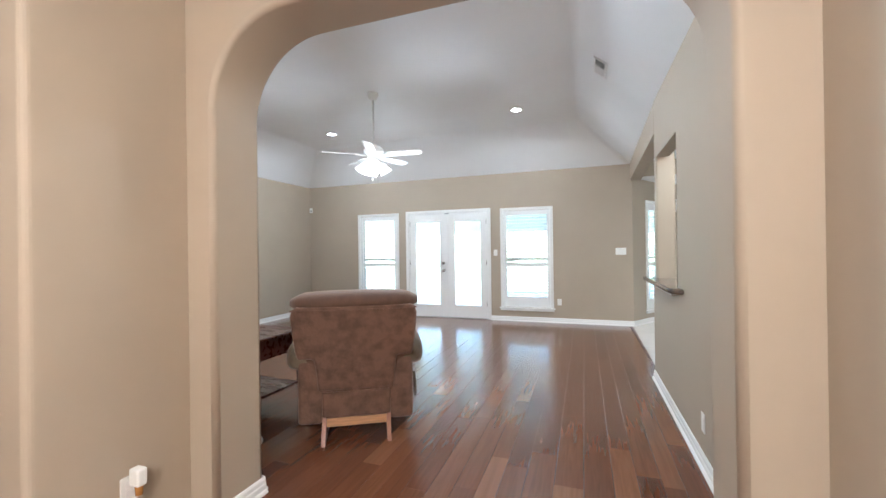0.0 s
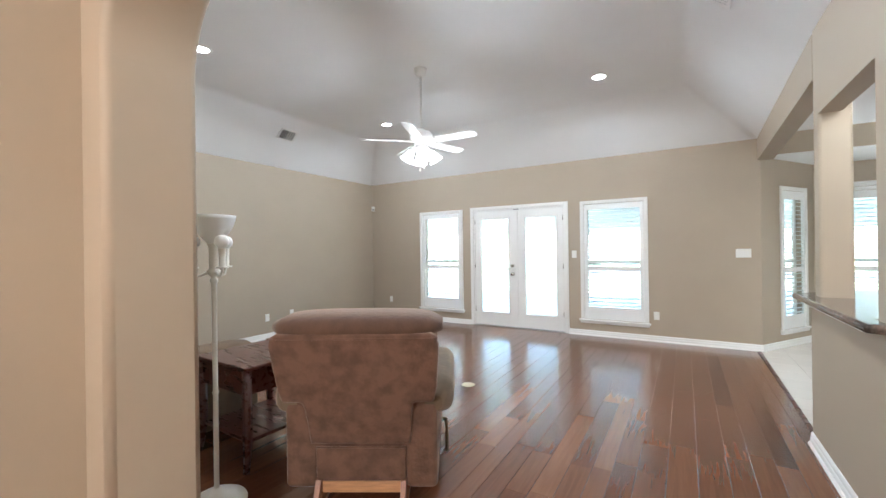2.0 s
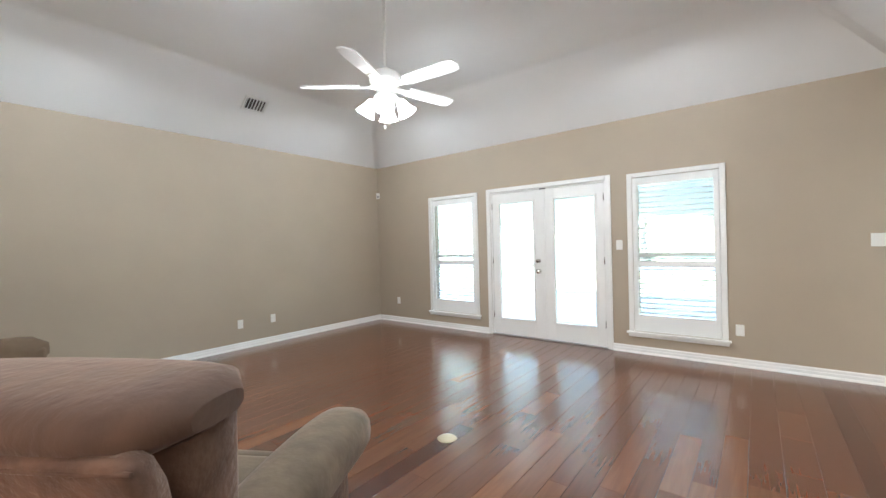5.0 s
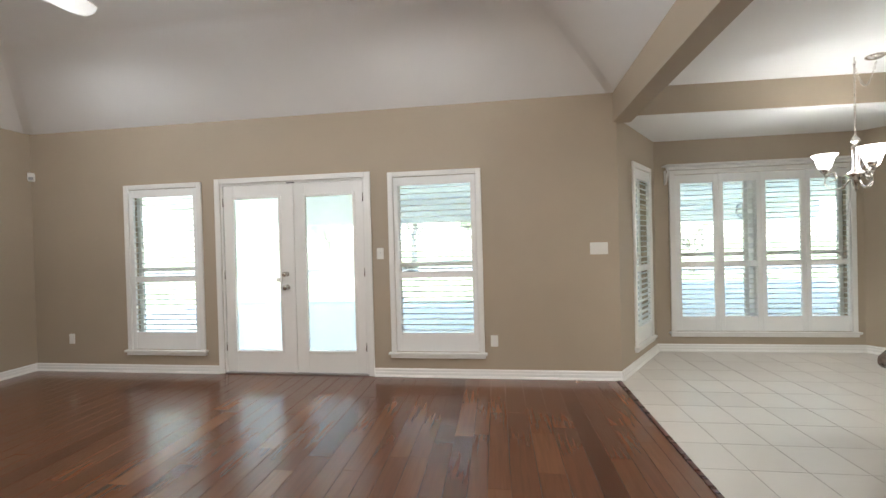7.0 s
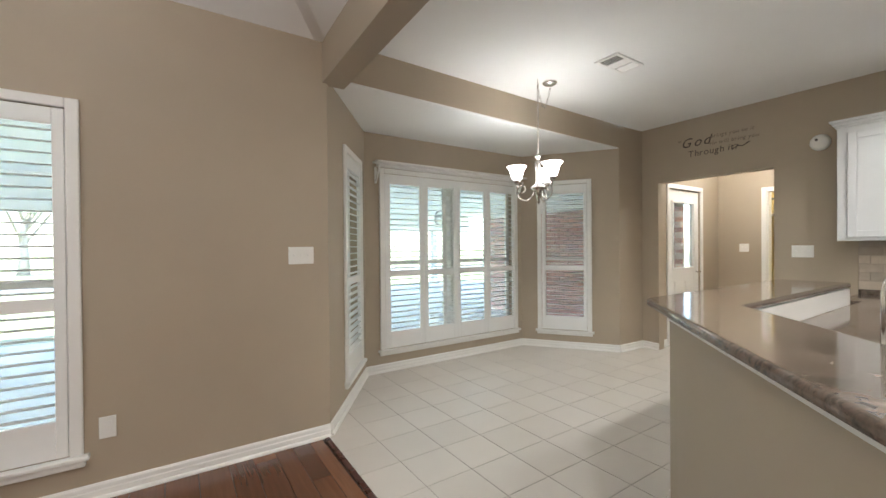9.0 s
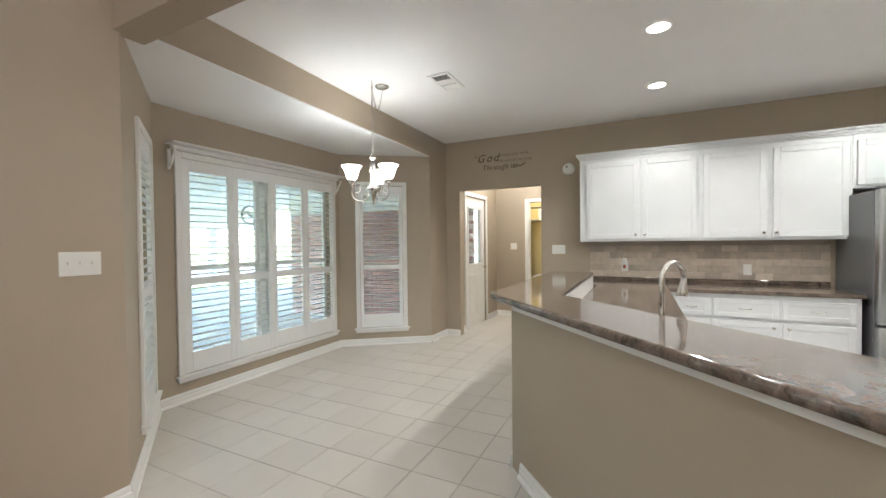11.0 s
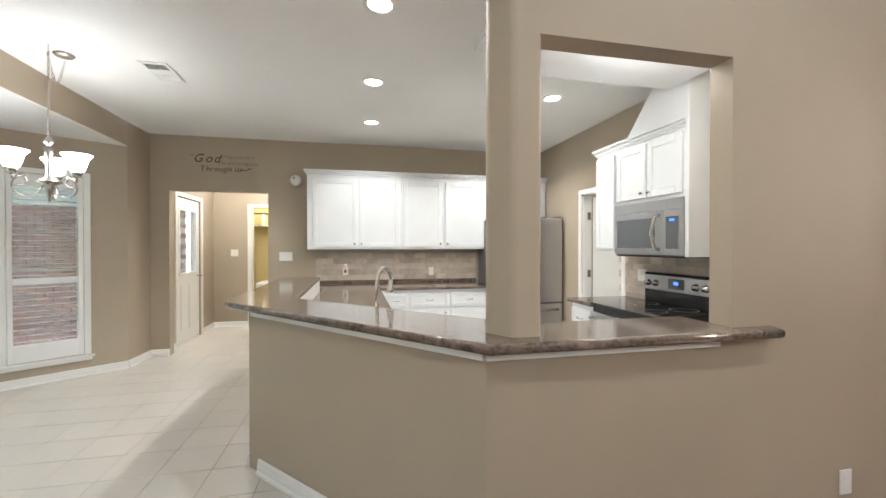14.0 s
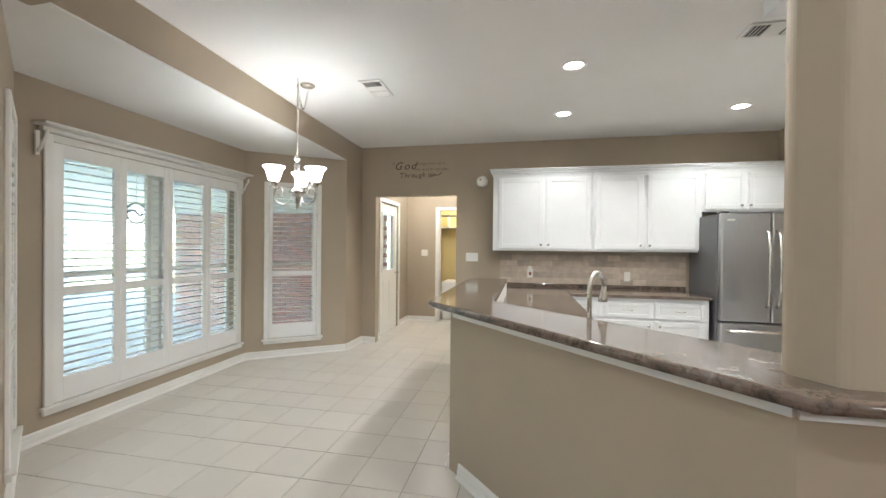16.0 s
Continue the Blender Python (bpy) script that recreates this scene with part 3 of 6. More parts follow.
def shutter_window(name, m, x0, x1, cols, z_mid=1.04, z_bot=0.45, z_top=1.95, top=2.09, sill=0.225, label="white window with open plantation shutters", tilt=5, shelf=False):
    """A window in a wall along x whose room face is y = 0 (the room at negative y). cols: louvre columns."""
    win = tagged(new(name), label, "window", "", "structure")
    win.matrix_basis = m
    part("window_frame", bm_box(x0 - 0.005, x0 + 0.05, -0.024, 0.0, sill + 0.03, top, 0.006), WHITE, win)
    part("window_frame", bm_box(x1 - 0.05, x1 + 0.005, -0.024, 0.0, sill + 0.03, top, 0.006), WHITE, win)
    part("window_frame", bm_box(x0 + 0.05, x1 - 0.05, -0.024, 0.0, top - 0.05, top, 0.006), WHITE, win)
    part("window_sill", bm_box(x0 - 0.03, x1 + 0.03, -0.05, 0.0, sill + 0.005, sill + 0.03, 0.006), WHITE, win)
    part("sill_apron", bm_box(x0 - 0.012, x1 + 0.012, -0.03, 0.0, sill - 0.03, sill + 0.004, 0.005), WHITE, win)
    # outer sash frames and panes
    spans = [(x0, x1)] if len(cols) == 1 else [(x0, (x0 + x1) / 2 - 0.02), ((x0 + x1) / 2 + 0.02, x1)]
    for a, b in spans:
        a2, b2 = a + 0.05, b - 0.05
        for q in ((a2, a2 + 0.045, 0.09, 0.13, 0.27, 2.05), (b2 - 0.045, b2, 0.09, 0.13, 0.27, 2.05), (a2 + 0.045, b2 - 0.045, 0.09, 0.13, 0.27, 0.32),
                  (a2 + 0.045, b2 - 0.045, 0.09, 0.13, 2.0, 2.05), (a2 + 0.045, b2 - 0.045, 0.09, 0.13, 1.12, 1.165)):
            part("sash", bm_box(*q, 0.004, 1), WHITE, win)
        for za, zb in ((0.32, 1.12), (1.165, 2.0)):
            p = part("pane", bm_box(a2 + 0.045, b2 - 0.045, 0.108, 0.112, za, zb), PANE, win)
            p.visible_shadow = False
    if len(spans) > 1:
        part("mullion", bm_box((x0 + x1) / 2 - 0.05, (x0 + x1) / 2 + 0.05, 0.035, 0.14, 0.27, 2.08, 0.004, 1), WHITE, win)
    # shutter panels: stiles, rails, louvres
    edges = [x0 + 0.052] + [(a[1] + b[0]) / 2 for a, b in zip(cols, cols[1:])] + [x1 - 0.052]
    for (c0, c1), e0, e1 in zip(cols, edges, edges[1:]):
        body = bm_box(e0 + 0.001, c0, -0.012, 0.016, sill + 0.035, top - 0.055, 0.003, 1)
        bm_box(c1, e1 - 0.001, -0.012, 0.016, sill + 0.035, top - 0.055, 0.003, 1, body)
        for za, zb in ((sill + 0.036, z_bot), (z_mid - 0.032, z_mid + 0.032), (z_top, top - 0.056)):
            bm_box(c0, c1, -0.011, 0.015, za, zb, 0.002, 1, body)
        sh = part("shutter", body, SHUTTER, win)
        lm = louver_mesh(c1 - c0 - 0.006)
        for za, zb in ((z_bot, z_mid - 0.032), (z_mid + 0.032, z_top)):
            k = round((zb - za) / 0.0575)
            for i in range(k):
                lo = new("louver", lm)
                lo.parent = sh
                lo.matrix_basis = pose((c0 + c1) / 2, 0.002, za + (i + 0.5) * (zb - za) / k, tilt, 0, 0)
    return win


shutter_window("window_1", pose(0, YN, 0), -4.475, -3.538, [(-4.372, -3.638)])
shutter_window("window_2", pose(0, YN, 0), -1.442, -0.501, [(-1.343, -0.602)])
shutter_window("window_3", place(J, A), LBAY - 0.873, LBAY - 0.213, [(LBAY - 0.78, LBAY - 0.306)], 1.03, 0.41, 1.98, 2.15, 0.2)
shutter_window("window_4", place(A, B), 0.165, 2.125, [(0.285, 0.65), (0.755, 1.108), (1.207, 1.572), (1.672, 2.05)], 1.03, 0.414, 1.99, 2.145, 0.205, "wide white window with four plantation shutter columns")
shutter_window("window_5", place(B, C), 0.213, 0.873, [(0.306, 0.78)], 1.03, 0.41, 1.98, 2.15, 0.2)

# display shelf on scroll brackets above the wide bay window
shelf = thing("wall_shelf", "white moulded display shelf on scroll brackets above the window", "shelf", place(A, B))
bm = bm_box(0.09, 2.2, -0.13, -0.002, 2.185, 2.203, 0.005)
part("board", bm, WHITE, shelf)
part("moulding", bm_box(0.13, 2.16, -0.055, -0.002, 2.15, 2.184, 0.01, 3), WHITE, shelf)
for x in (0.12, 2.15):
    bm = bm_box(x - 0.012, x + 0.012, -0.02, -0.002, 1.98, 2.149, 0.003)
    bm_tube([(x, -0.01, 2.0), (x, -0.045, 2.03), (x, -0.06, 2.07), (x, -0.09, 2.11), (x, -0.1, 2.149)], 0.011, 8, bm)
    part("bracket", bm, WHITE, shelf)

# ---- french doors ----
fd = tagged(new("door_1"), "white french doors with full glass panes, closed", "door", "", "structure")
fd.matrix_basis = pose(0, YN, 0)
for q in ((-3.375, -3.315, 0.0, 2.11), (-1.69, -1.63, 0.0, 2.11)):
    part("door_casing", bm_box(q[0], q[1], -0.022, 0, q[2], q[3], 0.006), WHITE, fd)
part("door_casing", bm_box(-3.315, -1.69, -0.022, 0, 2.055, 2.11, 0.006), WHITE, fd)
part("door_jamb", bm_box(-3.315, -3.292, 0.001, 0.15, 0, 2.055), WHITE, fd)
part("door_jamb", bm_box(-1.713, -1.69, 0.001, 0.15, 0, 2.055), WHITE, fd)
part("door_jamb", bm_box(-3.292, -1.713, 0.001, 0.15, 2.035, 2.055), WHITE, fd)
part("threshold", bm_box(-3.31, -1.695, -0.01, 0.14, 0.0, 0.018, 0.004), STEEL, fd)
for x0, x1, g0, g1 in ((-3.288, -2.506, -3.17, -2.655), (-2.498, -1.717, -2.352, -1.832)):
    bm = bmesh.new()
    for q in ((x0, g0, 0.02, 2.032), (g1, x1, 0.02, 2.032)):
        bm_box(q[0], q[1], 0.012, 0.055, q[2], q[3], 0.003, 1, bm)
    for za, zb in ((0.02, 0.255), (1.885, 2.032)):
        bm_box(g0, g1, 0.0125, 0.0545, za, zb, 0, 1, bm)
    leaf = part("door_leaf", bm, WHITE, fd)
    bm = bmesh.new()
    for q in ((g0 - 0.03, g0, 0.225, 1.915), (g1, g1 + 0.03, 0.225, 1.915)):
        bm_box(q[0], q[1], 0.002, 0.02, q[2], q[3], 0.005, 2, bm)
    for za, zb in ((0.225, 0.255), (1.885, 1.915)):
        bm_box(g0, g1, 0.002, 0.02, za, zb, 0.005, 2, bm)
    part("glazing_bead", bm, WHITE, leaf)
    if x0 > -2.6:
        bm = bmesh.new()
        for k in range(124):
            z = 0.262 + 0.0131 * k
            bm_box(g0 + 0.004, g1 - 0.004, 0.038, 0.048, z, z + 0.0012, bm=bm)
        tagged(part("blind_slats", bm, SHUTTER, leaf, "fine white blind slats within the glass"), kind="stuff")
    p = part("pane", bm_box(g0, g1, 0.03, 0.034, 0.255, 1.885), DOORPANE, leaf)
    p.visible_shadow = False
    for k in range(3):
        xh = x0 + 0.0 if x0 < -3 else x1
        part("hinge", bm_tube([(xh, 0.002, 0.25 + 0.78 * k), (xh, 0.002, 0.34 + 0.78 * k)], 0.006, 8), NICKEL, leaf)
part("astragal", bm_box(-2.525, -2.479, -0.001, 0.0115, 0.02, 2.032, 0.004), WHITE, fd)
for z, r in ((0.93, 0.03), (1.07, 0.026)):
    bm = bm_lathe([(0, 0), (r, 0), (r, 0.006), (r * 0.5, 0.01), (r * 0.5, 0.035), (r * 0.95, 0.045), (r, 0.06), (r * 0.6, 0.07), (0, 0.072)], seg=18)
    bm.transform(pose(-2.575, 0.012, z, 90))
    part("door_knob", bm, NICKEL, fd)
part("security_latch", bm_box(-2.69, -2.62, -0.012, 0.0, 0.99, 1.03, 0.004), PLASTIC, fd)
part("closer_box", bm_box(-2.55, -2.46, -0.008, 0.012, 2.032, 2.044, 0.002), STEELSIDE, fd)


def six_panel(leaf, w, h, y=0.0, both=True):
    """Raised panels on a leaf that spans x 0..w and z 0..h with its faces at y and y + 0.04."""
    for x0, x1 in ((0.13 * w / 0.76, 0.46 * w), (0.54 * w, w - 0.13 * w / 0.76)):
        for za, zb in ((0.12 * h, 0.37 * h), (0.43 * h, 0.77 * h), (0.83 * h, 0.94 * h)):
            for yy in (y - 0.006, y + 0.04):
                part("door_panel", bm_box(x0, x1, yy, yy + 0.006, za, zb, 0.004, 2), WHITE, leaf)


# foyer closet door, with six panels
cd = tagged(new("door_2"), "white six-panel closet door, closed, with a round knob", "door", "", "structure")
cd.matrix_basis = pose(-3.03, 0.80, 0, 0, 0, 0)
leaf = part("door_leaf", bm_box(0.06, 0.82, -0.012, -0.002, 0.01, 2.03, 0.003, 1), WHITE, cd)
for x0, x1 in ((0.17, 0.40), (0.48, 0.71)):
    for za, zb in ((0.22, 0.72), (0.86, 1.52), (1.66, 1.9)):
        part("door_panel", bm_box(x0, x1, -0.022, -0.0125, za, zb, 0.006, 2), WHITE, leaf)
for q in ((0.0, 0.06, 0.0, 2.09), (0.82, 0.88, 0.0, 2.09), (0.06, 0.82, 2.032, 2.09)):
    part("door_casing", bm_box(q[0], q[1], -0.026, 0.0, q[2], q[3], 0.006), WHITE, cd)
bm = bm_lathe([(0, 0), (0.03, 0), (0.03, 0.006), (0.012, 0.01), (0.012, 0.035), (0.026, 0.045), (0.028, 0.06), (0.016, 0.07), (0, 0.072)], seg=18)
bm.transform(pose(0.75, -0.012, 0.95, 90))
part("door_knob", bm, NICKEL, cd)

# pantry door, standing open
pdoor = tagged(new("door_3"), "white six-panel pantry door standing open, with white casing", "door", "", "structure")
for q in ((3.69, 3.75), (2.87, 2.93)):
    part("door_casing", bm_box(q[0], q[1], SW, SW + 0.018, 0, 2.06, 0.005), WHITE, pdoor)
part("door_casing", bm_box(2.93, 3.69, SW, SW + 0.018, 2.0, 2.06, 0.005), WHITE, pdoor)
part("door_jamb", bm_box(3.675, 3.69, SW - 0.119, SW - 0.001, 0, 1.985), WHITE, pdoor)
part("door_jamb", bm_box(2.93, 3.675, SW - 0.119, SW - 0.001, 1.985, 2.0), WHITE, pdoor)
leaf = part("door_leaf", bm_box(0, 0.74, 0, 0.034, 0.012, 1.975, 0.003, 1), WHITE, pdoor)
leaf.matrix_basis = pose(3.66, SW - 0.125, 0, 0, 0, -122)
six_panel(leaf, 0.74, 1.97, 0.0)
for z in (0.3, 1.0, 1.7):
    part("hinge", bm_box(3.664, 3.676, SW - 0.1, SW - 0.06, z, z + 0.09, 0.002, 1), NICKEL, pdoor)

# mudroom door with half glass
md = tagged(new("door_4"), "white exterior door with half glass, closed, with lever handle", "door", "", "structure")
md.matrix_basis = pose(0, 7.36, 0)
for q in ((5.24, 5.3, 0.0, 2.12), (6.16, 6.22, 0.0, 2.12)):
    part("door_casing", bm_box(q[0], q[1], -0.02, 0, q[2], q[3], 0.005), WHITE, md)
part("door_casing", bm_box(5.3, 6.16, -0.02, 0, 2.06, 2.12, 0.005), WHITE, md)
bm = bm_box(5.305, 5.45, 0.02, 0.06, 0.01, 2.055, 0.002, 1)
bm_box(6.01, 6.155, 0.02, 0.06, 0.01, 2.055, 0.002, 1, bm)
bm_box(5.45, 6.01, 0.0205, 0.0595, 0.01, 1.0, 0, 1, bm)
bm_box(5.45, 6.01, 0.0205, 0.0595, 1.88, 2.055, 0, 1, bm)
leaf = part("door_leaf", bm, WHITE, md)
for q in ((5.42, 5.45, 0.97, 1.91), (6.01, 6.04, 0.97, 1.91)):
    part("glazing_bead", bm_box(q[0], q[1], 0.008, 0.022, q[2], q[3], 0.004), WHITE, leaf)
for q in ((0.97, 1.0), (1.88, 1.91)):
    part("glazing_bead", bm_box(5.45, 6.01, 0.008, 0.022, q[0], q[1], 0.004), WHITE, leaf)
for x0 in (5.48, 5.76):
    part("door_panel", bm_box(x0, x0 + 0.22, 0.012, 0.0205, 0.2, 0.82, 0.005, 2), WHITE, leaf)
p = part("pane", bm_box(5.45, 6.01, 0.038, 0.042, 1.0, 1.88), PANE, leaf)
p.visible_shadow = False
bm = bm_tube([(6.08, 0.02, 0.93), (6.08, -0.04, 0.93), (5.98, -0.045, 0.93)], 0.01, 8)
part("door_handle", bm, NICKEL, leaf)
# closet casing
cc = tagged(new("door_casing_closet"), "white painted casing round the open closet doorway", "door casing", "", "structure")
for q in ((6.76, 6.82, 0.0, 2.1), (5.94, 6.0, 0.0, 2.1)):
    part("casing_side", bm_box(6.73, 6.75, q[0], q[1], q[2], q[3], 0.005), WHITE, cc)
part("casing_head", bm_box(6.73, 6.75, 6.0, 6.76, 2.04, 2.1, 0.005), WHITE, cc)
part("casing_jamb", bm_box(6.751, 6.869, 6.745, 6.76, 0.0, 2.04), WHITE, cc)
cs = thing("closet_shelf", "white wire-supported closet shelf with hanging rod", "shelf")
part("board", bm_box(7.2, 7.55, 5.6, 7.0, 1.74, 1.76, 0.004), WHITE, cs)
part("rod", bm_tube([(7.28, 5.6, 1.98), (7.28, 7.0, 1.98)], 0.016, 10), STEELSIDE, cs)
part("bracket", bm_box(7.3, 7.55, 6.7, 6.715, 1.74, 1.99, 0.003), WHITE, cs)
# Made-up white box, added to fill the closet's lower part.
wash = thing("closet_box", "made-up white box on the closet floor", "basket")
bm = bm_box(6.95, 7.5, 5.85, 6.75, 0.0, 0.72, 0.04, 3)
part("body", bm, PLASTIC, wash)

# ---- switches, outlets and small fixtures ----
def plate(name, label, m, w, h, kind):
    ob = thing(name, label, name.replace("_", " "), m, name.replace("_", " ") + "s")
    part("cover_plate", bm_box(-w / 2, w / 2, -0.006, 0, -h / 2, h / 2, 0.003), PLASTIC, ob)
    if kind == "outlet":
        for z in (-0.02, 0.02):
            part("socket", bm_box(-0.016, 0.016, -0.008, -0.0055, z - 0.014, z + 0.014, 0.002), WHITE, ob)
    else:
        for k in range(kind):
            x = (k - (kind - 1) / 2) * 0.046
            bm = bm_box(x - 0.006, x + 0.006, -0.016, -0.0055, -0.004, 0.012, 0.002)
            part("toggle", bm, WHITE, ob)
    return ob


OUT, SWI = "white plastic wall outlet", "white plastic light switch plate"
FACE_N, FACE_W, FACE_E = 0, 90, -90
plate("outlet", OUT, pose(-0.40, YN, 0.37), 0.072, 0.115, "outlet")
plate("outlet", OUT, pose(-5.22, YN, 0.37), 0.072, 0.115, "outlet")
plate("outlet", OUT, pose(XW, 5.33, 0.34, 0, 0, 90), 0.072, 0.115, "outlet")
plate("outlet", OUT, pose(XW, 4.87, 0.33, 0, 0, 90), 0.072, 0.115, "outlet")
plate("outlet", OUT, pose(XE, 2.757, 0.27, 0, 0, -90), 0.072, 0.115, "outlet")
plate("outlet", OUT, pose(XE, 2.415, 0.265, 0, 0, -90), 0.072, 0.115, "outlet")
plate("light_switch", SWI, pose(-1.543, YN, 1.265), 0.072, 0.115, 1)
plate("light_switch", "white triple light switch plate", pose(0.615, YN, 1.265), 0.165, 0.115, 3)
plate("light_switch", "white triple light switch plate", pose(EW, 5.91, 1.24, 0, 0, -90), 0.165, 0.115, 3)
plate("light_switch", "white double light switch plate", pose(6.75, 7.03, 1.26, 0, 0, -90), 0.118, 0.115, 2)
plate("outlet", OUT, pose(EW - 0.012, 3.95, 1.02, 0, 0, -90), 0.072, 0.115, "outlet")
plate("outlet", OUT, pose(EW - 0.012, 5.14, 1.04, 0, 0, -90), 0.072, 0.115, "outlet")
plate("outlet", "white double outlet and switch plate", pose(2.62, SW + 0.012, 1.10, 0, 0, 180), 0.118, 0.115, 2)
plate("outlet", OUT, pose(-1.84, 1.14, 0.32, 0, 0, 90), 0.072, 0.115, "outlet")
af = thing("air_freshener", "white plug-in air freshener with amber oil in the outlet", "air freshener", pose(-1.832, 1.155, 0.345, 0, 0, 90))
part("body", bm_soft(-0.022, 0.022, -0.06, -0.001, -0.01, 0.065, 0.01), PLASTIC, af)
part("oil_bottle", bm_lathe([(0, -0.05), (0.014, -0.05), (0.016, -0.012), (0.009, -0.004), (0, -0.004)], 0, -0.035, 14), mat("amber_oil", (0.45, 0.2, 0.05), 0.15), af)
af2 = thing("air_freshener", "white plug-in night freshener with amber bottle over the counter", "air freshener", pose(EW - 0.02, 5.14, 1.06, 0, 0, -90))
part("body", bm_soft(-0.022, 0.022, -0.05, -0.001, 0.0, 0.075, 0.01), PLASTIC, af2)
part("oil_bottle", bm_lathe([(0, -0.045), (0.014, -0.045), (0.016, -0.012), (0.009, -0.002), (0, -0.002)], 0, -0.03, 14), mat("red_oil", (0.35, 0.1, 0.05), 0.15), af2)
sd = thing("smoke_detector", "round white smoke detector on the wall", "smoke detector", pose(EW, 5.78, 2.254, 0, -90, 0))
part("base", bm_lathe([(0, 0), (0.075, 0), (0.075, 0.012), (0.066, 0.03), (0.05, 0.036), (0, 0.037)], seg=28), PLASTIC, sd)
part("test_button", bm_lathe([(0, 0.036), (0.012, 0.036), (0.012, 0.041), (0, 0.042)], 0.025, 0.02, 12), VENTGREY, sd)
ms = thing("motion_sensor", "small white motion sensor in the wall corner", "sensor", pose(-5.655, YN - 0.03, 2.24, 0, 0, 45))
part("body", bm_soft(-0.03, 0.03, -0.025, 0.025, -0.05, 0.05, 0.012), PLASTIC, ms)
part("lens", bm_soft(-0.02, 0.02, -0.031, -0.02, -0.035, 0.0, 0.005), mat("sensor_lens", (0.35, 0.35, 0.34), 0.2), ms)
db = thing("door_chime", "white door chime box on the mudroom wall", "door chime", pose(6.75, 6.33, 2.25, 0, 0, -90))
part("cover", bm_box(-0.07, 0.07, -0.05, 0, -0.09, 0.09, 0.01, 3), PLASTIC, db)


def vent(m, label, w=0.36, h=0.2, n=8, two=True):
    """A grille in the plane z = 0 that faces down."""
    ob = thing("air_vent", label, "air vent", m, "air vents")
    part("backing", bm_box(-w / 2 + 0.01, w / 2 - 0.01, -h / 2 + 0.01, h / 2 - 0.01, -0.004, 0.0), VENTGREY, ob)
    bm = bmesh.new()
    for q in ((-w / 2, w / 2, -h / 2, -h / 2 + 0.025), (-w / 2, w / 2, h / 2 - 0.025, h / 2), (-w / 2, -w / 2 + 0.025, -h / 2 + 0.025, h / 2 - 0.025), (w / 2 - 0.025, w / 2, -h / 2 + 0.025, h / 2 - 0.025)):
        bm_box(*q, -0.012, -0.001, 0.002, 1, bm)
    part("frame", bm, WHITE, ob)
    if two:
        part("divider", bm_box(-0.05, 0.05, -h / 2 + 0.025, h / 2 - 0.025, -0.011, -0.001), WHITE, ob)
    for i in range(n):
        x = -w / 2 + 0.035 + (w - 0.07) * i / (n - 1)
        if two and abs(x) < 0.06:
            continue
        bm = bm_box(-0.009, 0.009, -h / 2 + 0.026, h / 2 - 0.026, -0.001, 0.001)
        bm.transform(pose(x, 0, -0.007, 0, -35 if x < 0 else 35, 0))
        part("slat", bm, WHITE, ob)
    return ob


SLOPE = math.degrees(math.atan2(TRAY - PLATE, 0.75))
vent(pose(-5.20, 4.9, 3.145, 0, -SLOPE, 0) @ pose(0, 0, -0.002, 0, 0, 90), "white metal ceiling vent grille on the slope", 0.3, 0.2, 7, False)
vent(pose(0.21, 4.35, 3.17, 0, SLOPE, 0) @ pose(0, 0, -0.002, 0, 0, 90), "white metal ceiling vent grille on the slope", 0.36, 0.16, 9, False)
vent(pose(2.88, 6.51, KC - 0.001), "white metal two-way ceiling vent", 0.36, 0.2, 14)
vent(pose(2.42, 3.68, KC - 0.001, 0, 0, 90), "white metal ceiling vent", 0.36, 0.2, 14)


def can(x, y, z):
    ob = thing("recessed_light", "round recessed ceiling light, lit, with white trim ring", "ceiling light", pose(x, y, z), "recessed ceiling lights")
    part("trim_ring", bm_lathe([(0.068, -0.001), (0.072, -0.008), (0.095, -0.006), (0.1, -0.001)], seg=32), WHITE, ob)
    part("lamp_disc", bm_lathe([(0, -0.004), (0.05, -0.004), (0.0685, -0.002)], seg=32), CANGLOW, ob)


for x, y in LIVING_CANS:
    can(x, y, TRAY)
for x, y in KITCHEN_CANS:
    can(x, y, KC)

# lettering
wt = thing("wall_lettering", "dark vinyl lettering of a saying on the wall", "wall decal", pose(EW - 0.002, 7.04, 2.57, 90, 0, -90))


def words(body, x, z, size, material, shear=0.0):
    cu = bpy.data.curves.new("words", 'FONT')
    cu.body, cu.size, cu.extrude, cu.shear = body, size, 0.0006, shear
    ob = new("words", cu)
    bpy.context.view_layer.update()
    me = bpy.data.meshes.new_from_object(ob.evaluated_get(bpy.context.evaluated_depsgraph_get()))
    bpy.data.objects.remove(ob)
    me.materials.clear()
    me.materials.append(material)
    w = new("letter", me)
    w.parent = wt
    w.location = (x, z, 0)
    return max(v.co.x for v in me.vertices)


def line(body, x, z, size, material, shear=0.0):
    for c in body:
        if c == " ":
            x += 0.3 * size
        else:
            x += words(c, x, z, size, material, shear) + 0.045 * size


